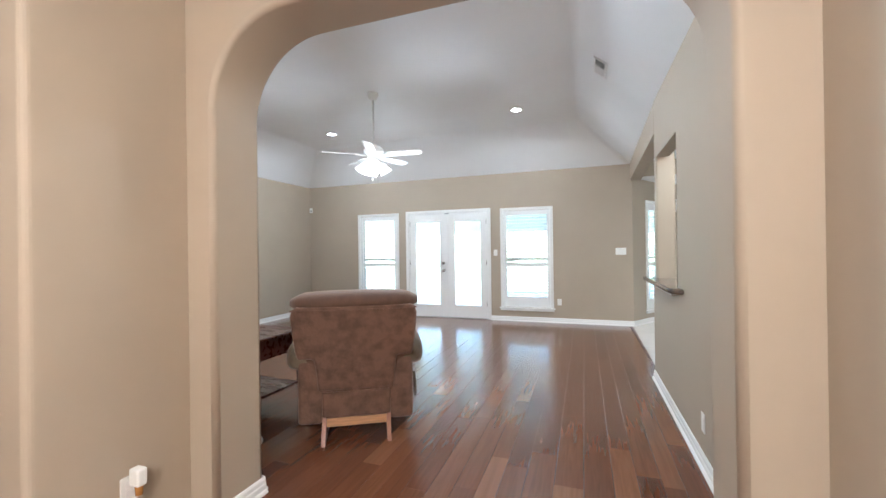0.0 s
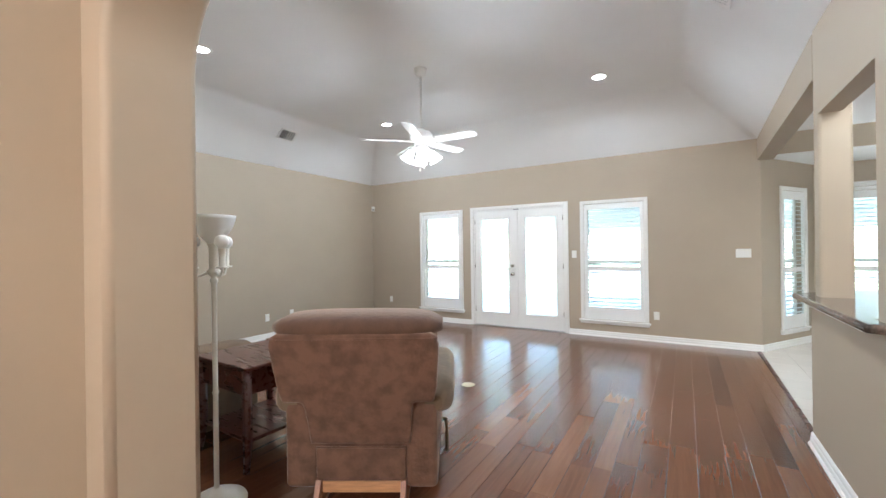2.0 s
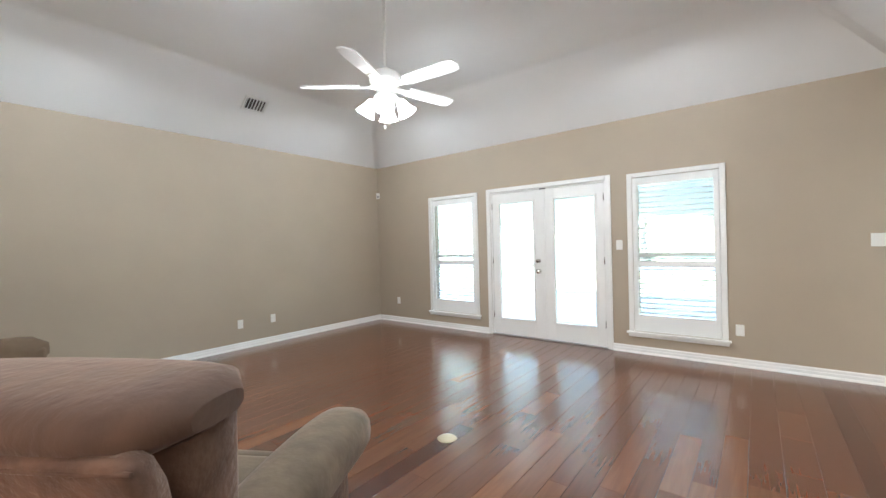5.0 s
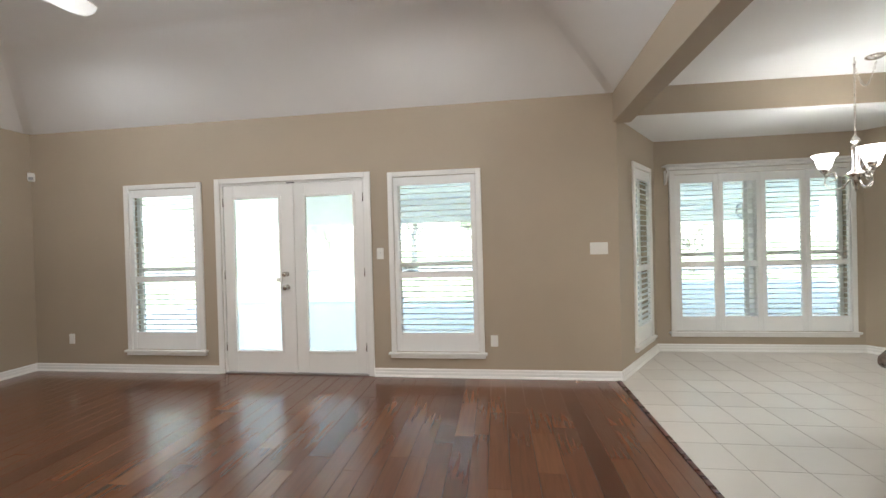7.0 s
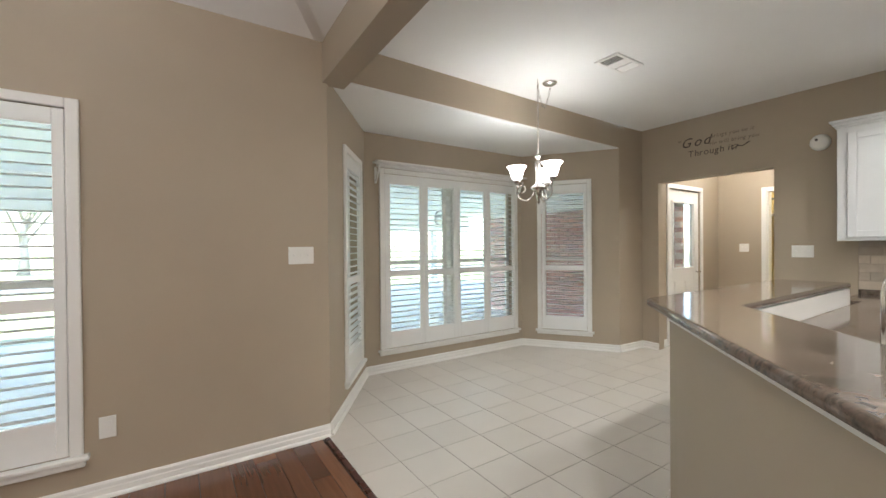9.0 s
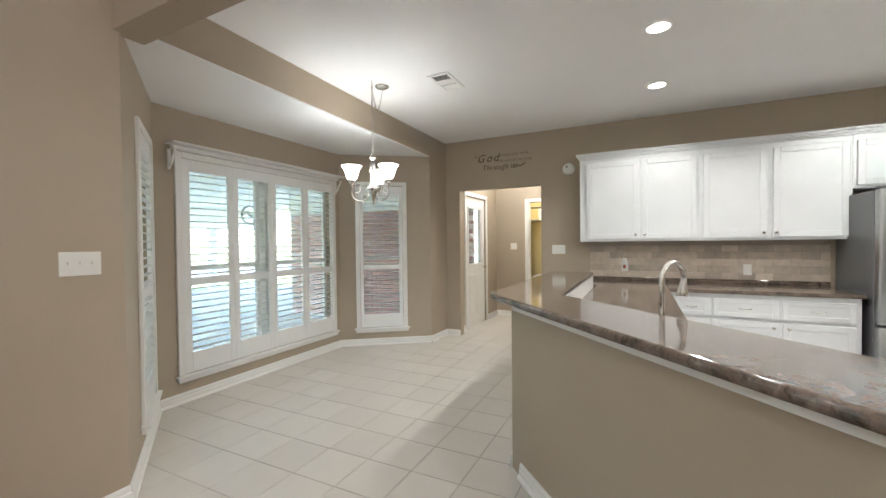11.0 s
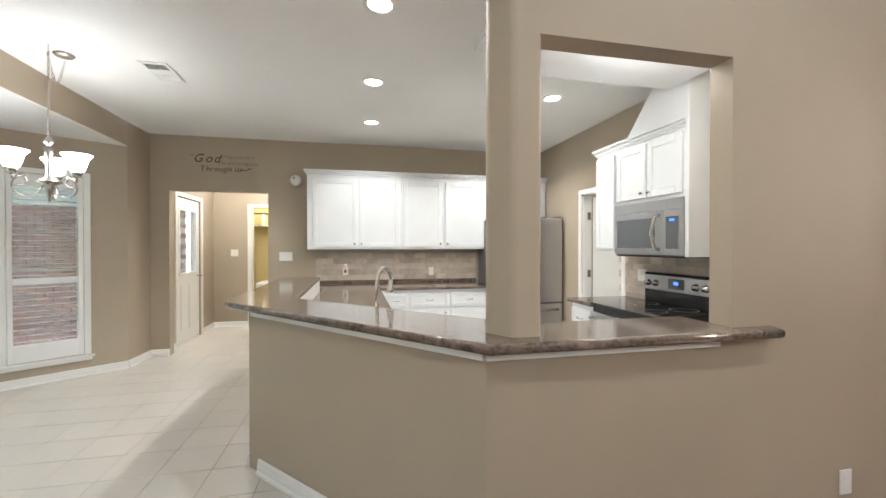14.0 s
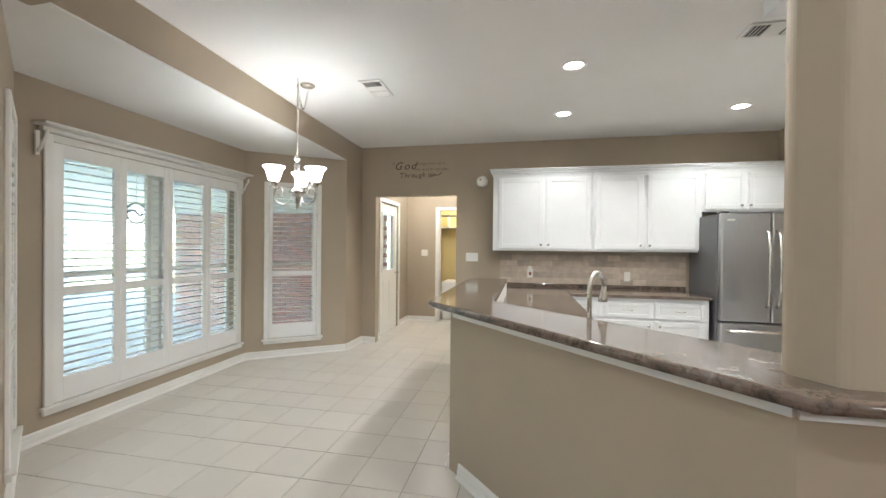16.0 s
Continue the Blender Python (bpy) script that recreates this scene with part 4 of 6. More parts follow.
line("\u201c", -0.01, -0.09, 0.1, INK2)
line("God", 0.02, -0.12, 0.15, INK, 0.35)
line("brings you to it", 0.335, -0.062, 0.058, INK2, 0.15)
line("He will bring you", 0.325, -0.142, 0.058, INK2, 0.15)
line("Through it", 0.10, -0.235, 0.098, INK, 0.1)
bm = bm_tube([(0.55, -0.225, 0.0), (0.60, -0.20, 0.0), (0.645, -0.215, 0.0), (0.69, -0.185, 0.0), (0.715, -0.18, 0.0)], [0.003, 0.007, 0.005, 0.007, 0.002], 6)
bm_tube([(0.58, -0.235, 0.0), (0.60, -0.19, 0.0), (0.57, -0.185, 0.0)], 0.004, 6, bm)
part("flourish", bm, INK, wt)

# ---- ceiling fan ----
fan = thing("ceiling_fan", "white five-blade ceiling fan with lit frosted glass shades", "ceiling fan", pose(FAN[0], FAN[1], 0))
part("canopy", bm_lathe([(0, TRAY), (0.07, TRAY), (0.068, TRAY - 0.03), (0.05, TRAY - 0.075), (0.02, TRAY - 0.09), (0, TRAY - 0.09)], seg=28), WHITE, fan)
part("downrod", bm_tube([(0, 0, TRAY - 0.08), (0, 0, 2.72)], 0.013, 12), WHITE, fan)
part("motor_housing", bm_lathe([(0, 2.705), (0.03, 2.705), (0.045, 2.685), (0.1, 2.665), (0.125, 2.635), (0.125, 2.595), (0.1, 2.565), (0.07, 2.55), (0.07, 2.505), (0.085, 2.495), (0.085, 2.465), (0.05, 2.445), (0, 2.445)], seg=32), WHITE, fan)
def blade_mesh():
    bm = bmesh.new()
    outline = [(0.2, -0.055), (0.45, -0.066), (0.6, -0.066), (0.645, -0.05), (0.66, 0.0), (0.645, 0.05), (0.6, 0.066), (0.45, 0.066), (0.2, 0.055)]
    top = [bm.verts.new((x, y, 0.004)) for x, y in outline]
    low = [bm.verts.new((x, y, -0.004)) for x, y in outline]
    bm.faces.new(top)
    bm.faces.new(low[::-1])
    for i in range(len(outline)):
        j = (i + 1) % len(outline)
        bm.faces.new((low[i], low[j], top[j], top[i]))
    bmesh.ops.recalc_face_normals(bm, faces=bm.faces)
    return mesh_from("blade", bm, WHITE)
bl = blade_mesh()
for i in range(5):
    a = 4 + 72 * i
    b = new("blade", bl)
    b.parent = fan
    b.matrix_basis = pose(0, 0, 2.565, 0, 0, a) @ pose(0, 0, 0, -12, 0, 0)
    bm = bm_prism([(0.09, -0.02), (0.16, -0.025), (0.24, -0.04), (0.27, 0), (0.24, 0.04), (0.16, 0.025), (0.09, 0.02)], -0.012, -0.004)
    bm.transform(pose(0, 0, 2.565, 0, 0, a) @ pose(0, 0, 0, -12, 0, 0))
    part("blade_iron", bm, WHITE, fan)
for a in (40, 130, 220, 310):
    c, s = math.cos(radians(a)), math.sin(radians(a))
    part("light_arm", bm_tube([(0.05 * c, 0.05 * s, 2.465), (0.09 * c, 0.09 * s, 2.47), (0.105 * c, 0.105 * s, 2.445)], 0.012, 8), WHITE, fan)
    bm = bm_lathe([(0.022, 0.0), (0.03, -0.012), (0.042, -0.05), (0.055, -0.085), (0.068, -0.105), (0.064, -0.105), (0.05, -0.083), (0.038, -0.05), (0.02, -0.012)], seg=20)
    bm.transform(pose(0.105 * c, 0.105 * s, 2.455, 0, 0, a) @ pose(0, 0, 0, 0, -30, 0) @ Matrix.Scale(1.15, 4))
    part("shade", bm, SHADEGLOW, fan, "lit frosted bell glass shade")
for x, zz in ((0.03, 2.265), (-0.02, 2.24)):
    bm = bm_tube([(x, 0, 2.445), (x, 0, zz + 0.03)], 0.0015, 6)
    bm_lathe([(0, zz + 0.03), (0.006, zz + 0.025), (0.011, zz + 0.005), (0.008, zz - 0.008), (0, zz - 0.01)], x, 0, 12, bm)
    part("pull_chain", bm, WHITE, fan)

# ---- chandelier ----
ch = thing("chandelier", "brushed nickel chandelier with lit frosted bell shades on a chain", "chandelier", pose(CHANDELIER[0], CHANDELIER[1], 0))
part("canopy", bm_lathe([(0, KC), (0.065, KC), (0.064, KC - 0.008), (0.045, KC - 0.022), (0.012, KC - 0.03), (0, KC - 0.03)], 0.155, 0.0, 24), NICKEL, ch)
part("ceiling_hook", bm_tube([(0, 0, KC), (0, 0, KC - 0.03), (0.012, 0, KC - 0.045), (0, 0, KC - 0.06)], 0.004, 8), NICKEL, ch)
def link_mesh():
    bm = bm_tube([(0.008 * math.cos(a), 0, 0.016 * math.sin(a)) for a in [2 * math.pi * k / 10 for k in range(11)]], 0.0022, 5)
    return mesh_from("chain_link", bm, NICKEL)
lm = link_mesh()
chain = [Vector((0, 0, KC - 0.06 - 0.027 * i)) for i in range(22)]
swag = []
for i in range(15):
    u = i / 14
    swag.append(Vector((0.155 * u, 0, KC - 0.045 - 0.19 * math.sin(math.pi * (0.04 + 0.93 * u)))))
for pts in (chain, swag):
    for i, p in enumerate(pts):
        d = (pts[min(i + 1, len(pts) - 1)] - pts[max(i - 1, 0)])
        k = new("chain_link", lm)
        k.parent = ch
        k.matrix_basis = Matrix.Translation(p) @ d.to_track_quat('Z', 'Y').to_matrix().to_4x4() @ pose(0, 0, 0, 0, 0, 90 * (i % 2))
part("supply_wire", bm_tube([tuple(p) for p in chain], 0.0015, 5), NICKEL, ch)
DROP = Matrix.Translation((0, 0, 1.905)) @ Matrix.Scale(0.93, 4) @ Matrix.Translation((0, 0, -1.95))
stem = part("stem", bm_lathe([(0, 2.20), (0.012, 2.195), (0.03, 2.165), (0.036, 2.15), (0.014, 2.135), (0.012, 2.12), (0.03, 2.105), (0.032, 2.09), (0.024, 2.0), (0.024, 1.93), (0.03, 1.9), (0.07, 1.87), (0.075, 1.86), (0.03, 1.83), (0.024, 1.78), (0.012, 1.745), (0.014, 1.73), (0.006, 1.71), (0, 1.705)], seg=24), NICKEL, ch)
stem.matrix_basis = DROP
for a in (20, 140, 260):
    rz = pose(0, 0, 0, 0, 0, a)
    pts = [(0.03, 0, 1.845)]
    for k in range(15):
        u = k / 14
        ang = radians(200 + 250 * u)
        r = 0.075
        pts.append((0.125 + r * math.cos(ang), 0, 1.82 + r * math.sin(ang)))
    for k in range(9):
        ang = radians(90 + 200 * k / 8)
        r = 0.05 - 0.028 * k / 8
        pts.append((0.16 + r * math.cos(ang), 0, 1.845 + r * math.sin(ang)))
    bm = bm_tube(pts, 0.0065, 8)
    bm_tube([(0.195, 0, 1.86), (0.2, 0, 1.9)], 0.008, 8, bm)
    bm.transform(rz)
    part("arm", bm, NICKEL, ch).matrix_basis = DROP
    cx, cy = 0.2 * math.cos(radians(a)), 0.2 * math.sin(radians(a))
    cup = part("shade_cup", bm_lathe([(0, 1.895), (0.02, 1.895), (0.033, 1.92), (0.035, 1.94), (0, 1.94)], cx, cy, 18), NICKEL, ch)
    cup.matrix_basis = DROP
    sh = part("shade", bm_lathe([(0.03, 1.935), (0.045, 1.95), (0.058, 1.99), (0.068, 2.03), (0.095, 2.065), (0.091, 2.067), (0.064, 2.035), (0.053, 1.99), (0.04, 1.955), (0.0, 1.945)], cx, cy, 24), SHADEGLOW, ch, "lit frosted bell glass shade")
    sh.matrix_basis = DROP

# ---- living room furniture ----
REC = pose(-1.585, 2.575, 0, 0, 0, 29.7)
rec = thing("recliner", "brown suede rocker recliner seen with its padded back", "recliner", REC)
# local: x across, y forward from the back
def bm_back():
    bm = bmesh.new()
    rows = [(0.30, 0.32, -0.10, 0.10), (0.34, 0.36, -0.13, 0.1), (0.42, 0.37, -0.12, 0.09), (0.62, 0.385, -0.15, 0.08), (0.80, 0.4, -0.19, 0.07), (0.93, 0.41, -0.22, 0.06)]
    rings = []
    for z, hw, yb, yf in rows:
        ring = []
        for k in range(24):
            a = 2 * math.pi * k / 24
            cx, cy = math.cos(a), math.sin(a)
            px = math.copysign(abs(cx) ** 0.35, cx) * hw
            py = math.copysign(abs(cy) ** 0.5, cy) * (yf - yb) / 2 + (yf + yb) / 2
            ring.append(bm.verts.new((px, py, z)))
        rings.append(ring)
    for a, b in zip(rings, rings[1:]):
        for k in range(24):
            bm.faces.new((a[k], a[(k + 1) % 24], b[(k + 1) % 24], b[k])).smooth = True
    bm.faces.new(rings[0][::-1])
    bm.faces.new(rings[-1])
    bmesh.ops.recalc_face_normals(bm, faces=bm.faces)
    return bm
part("backrest", bm_back(), SUEDE, rec)
def bm_pillow(hw, y0, y1, z0, z1, sag=0.02):
    """A padded roll: a rounded section swept across x, falling off to its ends."""
    bm = bmesh.new()
    rings = []
    n = 13
    for i in range(n):
        u = -1 + 2 * i / (n - 1)
        f = (1 - abs(u) ** 6) ** 0.5 * 0.5 + 0.5 if abs(u) < 1 else 0.42
        ring = []
        for k in range(18):
            a = 2 * math.pi * k / 18
            cy, cz = math.cos(a), math.sin(a)
            py = math.copysign(abs(cy) ** 0.7, cy) * (y1 - y0) / 2 * f
            pz = math.copysign(abs(cz) ** 0.7, cz) * (z1 - z0) / 2 * f
            ring.append(bm.verts.new((u * hw, (y0 + y1) / 2 + py, (z0 + z1) / 2 + pz - sag * u * u)))
        rings.append(ring)
    for a, b in zip(rings, rings[1:]):
        for k in range(18):
            bm.faces.new((a[k], a[(k + 1) % 18], b[(k + 1) % 18], b[k])).smooth = True
    bm.faces.new(rings[0][::-1])
    bm.faces.new(rings[-1])
    bmesh.ops.recalc_face_normals(bm, faces=bm.faces)
    return bm
part("head_roll", bm_pillow(0.44, -0.295, 0.09, 0.92, 1.05, 0.008), ROLLSUEDE, rec)
part("lumbar_pad", bm_pillow(0.33, -0.10, 0.16, 0.45, 0.86), SUEDE2, rec)
part("seat", bm_soft(-0.28, 0.28, 0.02, 0.66, 0.26, 0.48, 0.06), SUEDE2, rec)
part("rear_skirt", bm_soft(-0.24, 0.24, -0.135, -0.08, 0.15, 0.335, 0.018), SUEDE, rec)
def bm_flap():
    """The back's cover: wide above, stepped in to a narrow tail below."""
    half = [(0.38, 0.962), (0.41, 0.945), (0.424, 0.9), (0.42, 0.82), (0.408, 0.66), (0.395, 0.6), (0.382, 0.588), (0.305, 0.588), (0.288, 0.58), (0.28, 0.555), (0.272, 0.45), (0.268, 0.345)]
    slope = lambda z: -0.095 - 0.16 * (z - 0.3) / 0.6
    bm = bmesh.new()
    ring = [(x, z) for x, z in half] + [(-x, z) for x, z in half[::-1]]
    a = [bm.verts.new((x, slope(z) - 0.030, z)) for x, z in ring]
    b = [bm.verts.new((x, slope(z) + 0.03, z)) for x, z in ring]
    bm.faces.new(a)
    bm.faces.new(b[::-1])
    for i in range(len(ring)):
        j = (i + 1) % len(ring)
        bm.faces.new((a[i], b[i], b[j], a[j]))
    bmesh.ops.recalc_face_normals(bm, faces=bm.faces)
    es = [e for e in bm.edges if all(v in a for v in e.verts)]
    bmesh.ops.bevel(bm, geom=es, offset=0.022, segments=4, affect='EDGES', profile=0.5)
    for f in bm.faces:
        f.smooth = f.calc_area() < 0.02
    return bm
part("back_cover", bm_flap(), SUEDE, rec)
part("seam", bm_tube([(-0.42, -0.291, 0.94), (-0.2, -0.293, 0.937), (0.2, -0.293, 0.937), (0.42, -0.291, 0.94)], 0.006, 6), SUEDE, rec)
part("piping", bm_tube([(-0.24, -0.137, 0.333), (0.24, -0.137, 0.333)], 0.006, 6), SUEDE, rec)
for s in (-1, 1):
    bm = bm_soft(s * 0.32 - 0.085, s * 0.32 + 0.085, -0.13, 0.68, 0.11, 0.56, 0.03)
    part("side_panel", bm, SUEDE, rec)
    bm = bm_pillow(0.45, -0.115, 0.115, 0.0, 0.19, 0.025)
    bm.transform(pose(s * 0.385, 0.33, 0.49, 0, 0, 90))
    part("armrest", bm, SUEDE2, rec)
bm = bm_tube([(0.425, 0.2, 0.34), (0.445, 0.2, 0.34), (0.45, 0.16, 0.26), (0.45, 0.15, 0.17)], 0.011, 8)
part("lever", bm, SUEDE2, rec)
part("footrest", bm_soft(-0.27, 0.27, 0.66, 0.76, 0.14, 0.44, 0.04), SUEDE2, rec)
for s in (-1, 1):
    bm = bm_prism([(-0.115, 0.0), (-0.065, 0.0), (0.02, 0.135), (0.02, 0.16), (-0.02, 0.16)], s * 0.225 - 0.014, s * 0.225 + 0.014)
    bm.transform(Matrix(((0, 0, 1, 0), (1, 0, 0, -0.12), (0, 1, 0, 0), (0, 0, 0, 1))))
    part("base_leg", bm, REDWOOD, rec, "stained wooden rocker leg")
    part("base_runner", bm_box(s * 0.225 - 0.014, s * 0.225 + 0.014, -0.18, 0.5, 0.0, 0.03, 0.004), REDWOOD, rec)
part("base_rail", bm_box(-0.211, 0.211, -0.12, -0.1, 0.085, 0.145, 0.003), PINE, rec, "pale wooden cross rail")

tb = thing("end_table", "dark mahogany end table with a drawer and lower shelf", "end table", pose(-2.65, 2.65, 0, 0, 0, -3))
part("tabletop", bm_box(-0.315, 0.315, -0.29, 0.29, 0.632, 0.656, 0.006), MAHOGANY, tb)
for q in ((-0.27, 0.27, -0.262, -0.246), (-0.27, -0.254, -0.246, 0.25), (0.254, 0.27, -0.246, 0.25)):
    part("apron", bm_box(*q, 0.47, 0.631, 0.003), MAHOGANY, tb)
drawer = part("drawer", bm_box(-0.25, 0.25, 0.235, 0.262, 0.485, 0.62, 0.004), MAHOGANY, tb)
knob = bm_lathe([(0, 0), (0.008, 0), (0.007, 0.012), (0.015, 0.02), (0.013, 0.027), (0, 0.029)], seg=14)
knob.transform(pose(0, 0.262, 0.553, -90))
part("knob", knob, NICKEL, drawer)
part("shelf", bm_box(-0.27, 0.27, -0.25, 0.25, 0.17, 0.192, 0.004), MAHOGANY, tb)
for sx in (-1, 1):
    for sy in (-1, 1):
        pts = [(sx * 0.278, sy * 0.255, 0.631), (sx * 0.278, sy * 0.255, 0.25), (sx * 0.28, sy * 0.258, 0.12), (sx * 0.288, sy * 0.268, 0.03), (sx * 0.292, sy * 0.274, 0.0)]
        part("leg", bm_tube(pts, [0.03, 0.03, 0.025, 0.02, 0.021], 4), MAHOGANY, tb)

fl = thing("floor_lamp", "ivory enamel floor lamp with glass bowl and candle bulbs, unlit", "floor lamp", pose(-2.24, 2.105, 0, 0, 0, -6.5))
part("base", bm_lathe([(0, 0), (0.15, 0), (0.152, 0.012), (0.145, 0.025), (0.11, 0.035), (0.1, 0.05), (0.04, 0.065), (0.025, 0.09), (0, 0.09)], seg=32), LAMPWHITE, fl)
part("pole", bm_lathe([(0.013, 0.085), (0.013, 0.6), (0.017, 0.61), (0.013, 0.62), (0.013, 1.2), (0.02, 1.21), (0.02, 1.225), (0.012, 1.235), (0.03, 1.255), (0.034, 1.27), (0.02, 1.285), (0.024, 1.295), (0.024, 1.40), (0.03, 1.41), (0.03, 1.425), (0, 1.425)], seg=20), LAMPWHITE, fl)
part("bowl_shade", bm_lathe([(0.03, 1.42), (0.045, 1.435), (0.07, 1.465), (0.096, 1.51), (0.108, 1.55), (0.112, 1.57), (0.108, 1.57), (0.1, 1.545), (0.09, 1.51), (0.06, 1.47), (0.0, 1.44)], seg=40), FROST, fl, "frosted glass uplight bowl")
for a in (0, 120, 240):
    c, s = math.cos(radians(a)), math.sin(radians(a))
    part("arm", bm_tube([(0.025 * c, 0.025 * s, 1.27), (0.06 * c, 0.06 * s, 1.245), (0.085 * c, 0.085 * s, 1.245), (0.1 * c, 0.1 * s, 1.275), (0.1 * c, 0.1 * s, 1.29)], 0.006, 8), LAMPWHITE, fl)
    part("candle_sleeve", bm_lathe([(0, 1.286), (0.03, 1.286), (0.031, 1.292), (0.016, 1.295), (0.017, 1.385), (0.02, 1.39), (0, 1.39)], 0.1 * c, 0.1 * s, 16), LAMPWHITE, fl)
    part("bulb", bm_lathe([(0.014, 1.388), (0.018, 1.395), (0.034, 1.41), (0.037, 1.428), (0.03, 1.45), (0.015, 1.461), (0, 1.463)], 0.1 * c, 0.1 * s, 18), BULB, fl)

sf = thing("sofa", "tan microfibre sofa with rolled arms and loose back cushions", "sofa", pose(-3.98, 2.39, 0))
part("base", bm_soft(-0.92, 0.92, -0.57, 0.46, 0.06, 0.30, 0.03), SOFA, sf)
part("backrest", bm_soft(-0.9, 0.9, -0.62, -0.38, 0.08, 0.84, 0.07), SOFA, sf)
for x in (-0.375, 0.375):
    bm = bm_soft(x - 0.372, x + 0.372, -0.4, 0.5, 0.29, 0.46, 0.06)
    part("seat_cushion", bm, SOFA, sf)
    bm = bm_soft(x - 0.365, x + 0.365, -0.13, 0.13, -0.24, 0.26, 0.1)
    for v in bm.verts:
        v.co.y += 0.02 * math.cos(v.co.x * 8) * (1 if v.co.y > 0 else 0)
    bm.transform(pose(0, -0.31, 0.69, -12))
    part("back_cushion", bm, SOFA, sf)
for s in (-1, 1):
    part("arm_panel", bm_soft(s * 0.86 - 0.1, s * 0.86 + 0.1, -0.57, 0.51, 0.06, 0.58, 0.03), SOFA, sf)
    bm = bm_pillow(0.56, -0.13, 0.13, -0.11, 0.12, 0.01)
    bm.transform(pose(s * 0.87, -0.03, 0.56, 0, 0, 90))
    part("armrest", bm, SOFA, sf)
for sx in (-1, 1):
    for sy in (-1, 1):
        part("foot", bm_lathe([(0, 0), (0.025, 0), (0.032, 0.062), (0, 0.062)], sx * 0.8, sy * 0.38, 12), MAHOGANY, sf)

fc = thing("floor_outlet", "round brass floor outlet cover set in the wood floor", "floor outlet", pose(-1.93, 4.47, 0.001))
part("cover", bm_lathe([(0, 0.006), (0.045, 0.006), (0.062, 0.004), (0.068, 0.0), (0, 0.0)], seg=28), mat("pale_brass", (0.62, 0.55, 0.38), 0.35, 0.4), fc)

# ---- kitchen ----
counter = thing("bar_counter", "polished brown granite bar counter with bullnose edge on the half wall", "counter")
bar = [(0.66, 3.21), (0.60, 3.24), (0.60, 4.55), (1.975, 5.785), (2.05, 5.825), (3.98, 5.825), (3.98, 5.40), (2.12, 5.40), (0.98, 4.26), (0.98, 3.412), (0.694, 3.412), (0.694, 3.21)]
bm = bm_prism(bar[::-1], BAR - 0.04, BAR, 0.016, 4, 'flat')
for f in bm.faces:
    f.smooth = abs(f.normal.z) < 0.95 and abs(f.normal.z) > 0.05
part("top", bm, GRANITE, counter)
def offset_strip(points, w, z0, z1):
    bm = bmesh.new()
    for p, q in zip(points, points[1:]):
        p, q = Vector(p), Vector(q)
        d = (q - p).normalized()
        nn = Vector((-d.y, d.x)) * w
        bm_prism([tuple(p), tuple(q), tuple(q + nn + d * 0.4 * w), tuple(p + nn - d * 0.0)], z0, z1, bm=bm)
    return bm
part("strip", offset_strip([(XE, 3.5), (XE, 4.53), (1.90, 5.605)], 0.03, 0.955, 0.989), WHITE, counter, "white painted moulding under the edge")
lower = thing("sink_counter", "lower brown granite counter behind the raised bar", "counter")
low = [(0.84, 2.98), (1.68, 2.98), (1.68, 3.2), (1.50, 3.42), (1.50, 3.78), (2.42, 4.72), (4.27, 4.72), (4.27, 5.40), (2.12, 5.40), (0.98, 4.26), (0.84, 4.1)]
part("top", bm_prism(low, LOW - 0.035, LOW, 0.006, 2, 'flat'), GRANITE, lower)
part("riser", bm_prism([(0.98, 4.262), (2.12, 5.402), (3.97, 5.402), (3.97, 5.43), (2.10, 5.43), (0.96, 4.29)], LOW, BAR - 0.042), WHITE, lower)
base = thing("base_cabinet", "white painted base cabinet under the sink", "cabinet", None, "kitchen cabinets")
part("body", bm_prism([(0.84, 2.95), (1.62, 2.95), (1.44, 3.45), (1.44, 3.81), (2.40, 4.78), (4.2, 4.78), (4.2, 5.38), (2.11, 5.38), (0.98, 4.24), (0.84, 4.1)], 0.09, LOW - 0.037), CABINET, base)
part("toe_kick", bm_prism([(0.86, 3.0), (1.3, 3.0), (1.3, 3.9), (2.35, 4.85), (4.1, 4.85), (4.1, 5.3), (2.11, 5.3), (0.98, 4.2)], 0.0, 0.09), STEELSIDE, base)
sink = thing("sink", "stainless steel undermount kitchen sink", "sink", pose(1.98, 4.58, 0, 0, 0, 45))
bm = bmesh.new()
for q in ((-0.38, 0.38, -0.21, -0.2), (-0.38, 0.38, 0.2, 0.21), (-0.38, -0.37, -0.2, 0.2), (0.37, 0.38, -0.2, 0.2)):
    bm_box(*q, LOW - 0.03, LOW + 0.002, 0.003, 1, bm)
bm_box(-0.37, 0.37, -0.2, 0.2, LOW + 0.0005, LOW + 0.0015, 0, 1, bm)
part("basin", bm, STEEL, sink)
fa = thing("faucet", "brushed nickel gooseneck kitchen faucet with pull-down spray", "faucet", pose(1.69, 4.885, LOW, 0, 0, -35))
part("base", bm_lathe([(0, 0), (0.028, 0), (0.028, 0.012), (0.022, 0.03), (0.02, 0.075), (0, 0.075)], seg=20), NICKEL, fa)
pts = [(0, 0, 0.07), (0, 0, 0.26)] + [(0.085 - 0.085 * math.cos(radians(a)), 0, 0.29 + 0.085 * math.sin(radians(a))) for a in range(0, 166, 15)]
part("neck", bm_tube(pts, 0.0125, 12), NICKEL, fa)
bm = bm_lathe([(0, 0), (0.013, 0), (0.015, -0.03), (0.024, -0.075), (0.025, -0.09), (0, -0.092)], seg=18)
bm.transform(pose(0.168, 0, 0.305, 0, 10, 0))
part("spray_head", bm, NICKEL, fa)
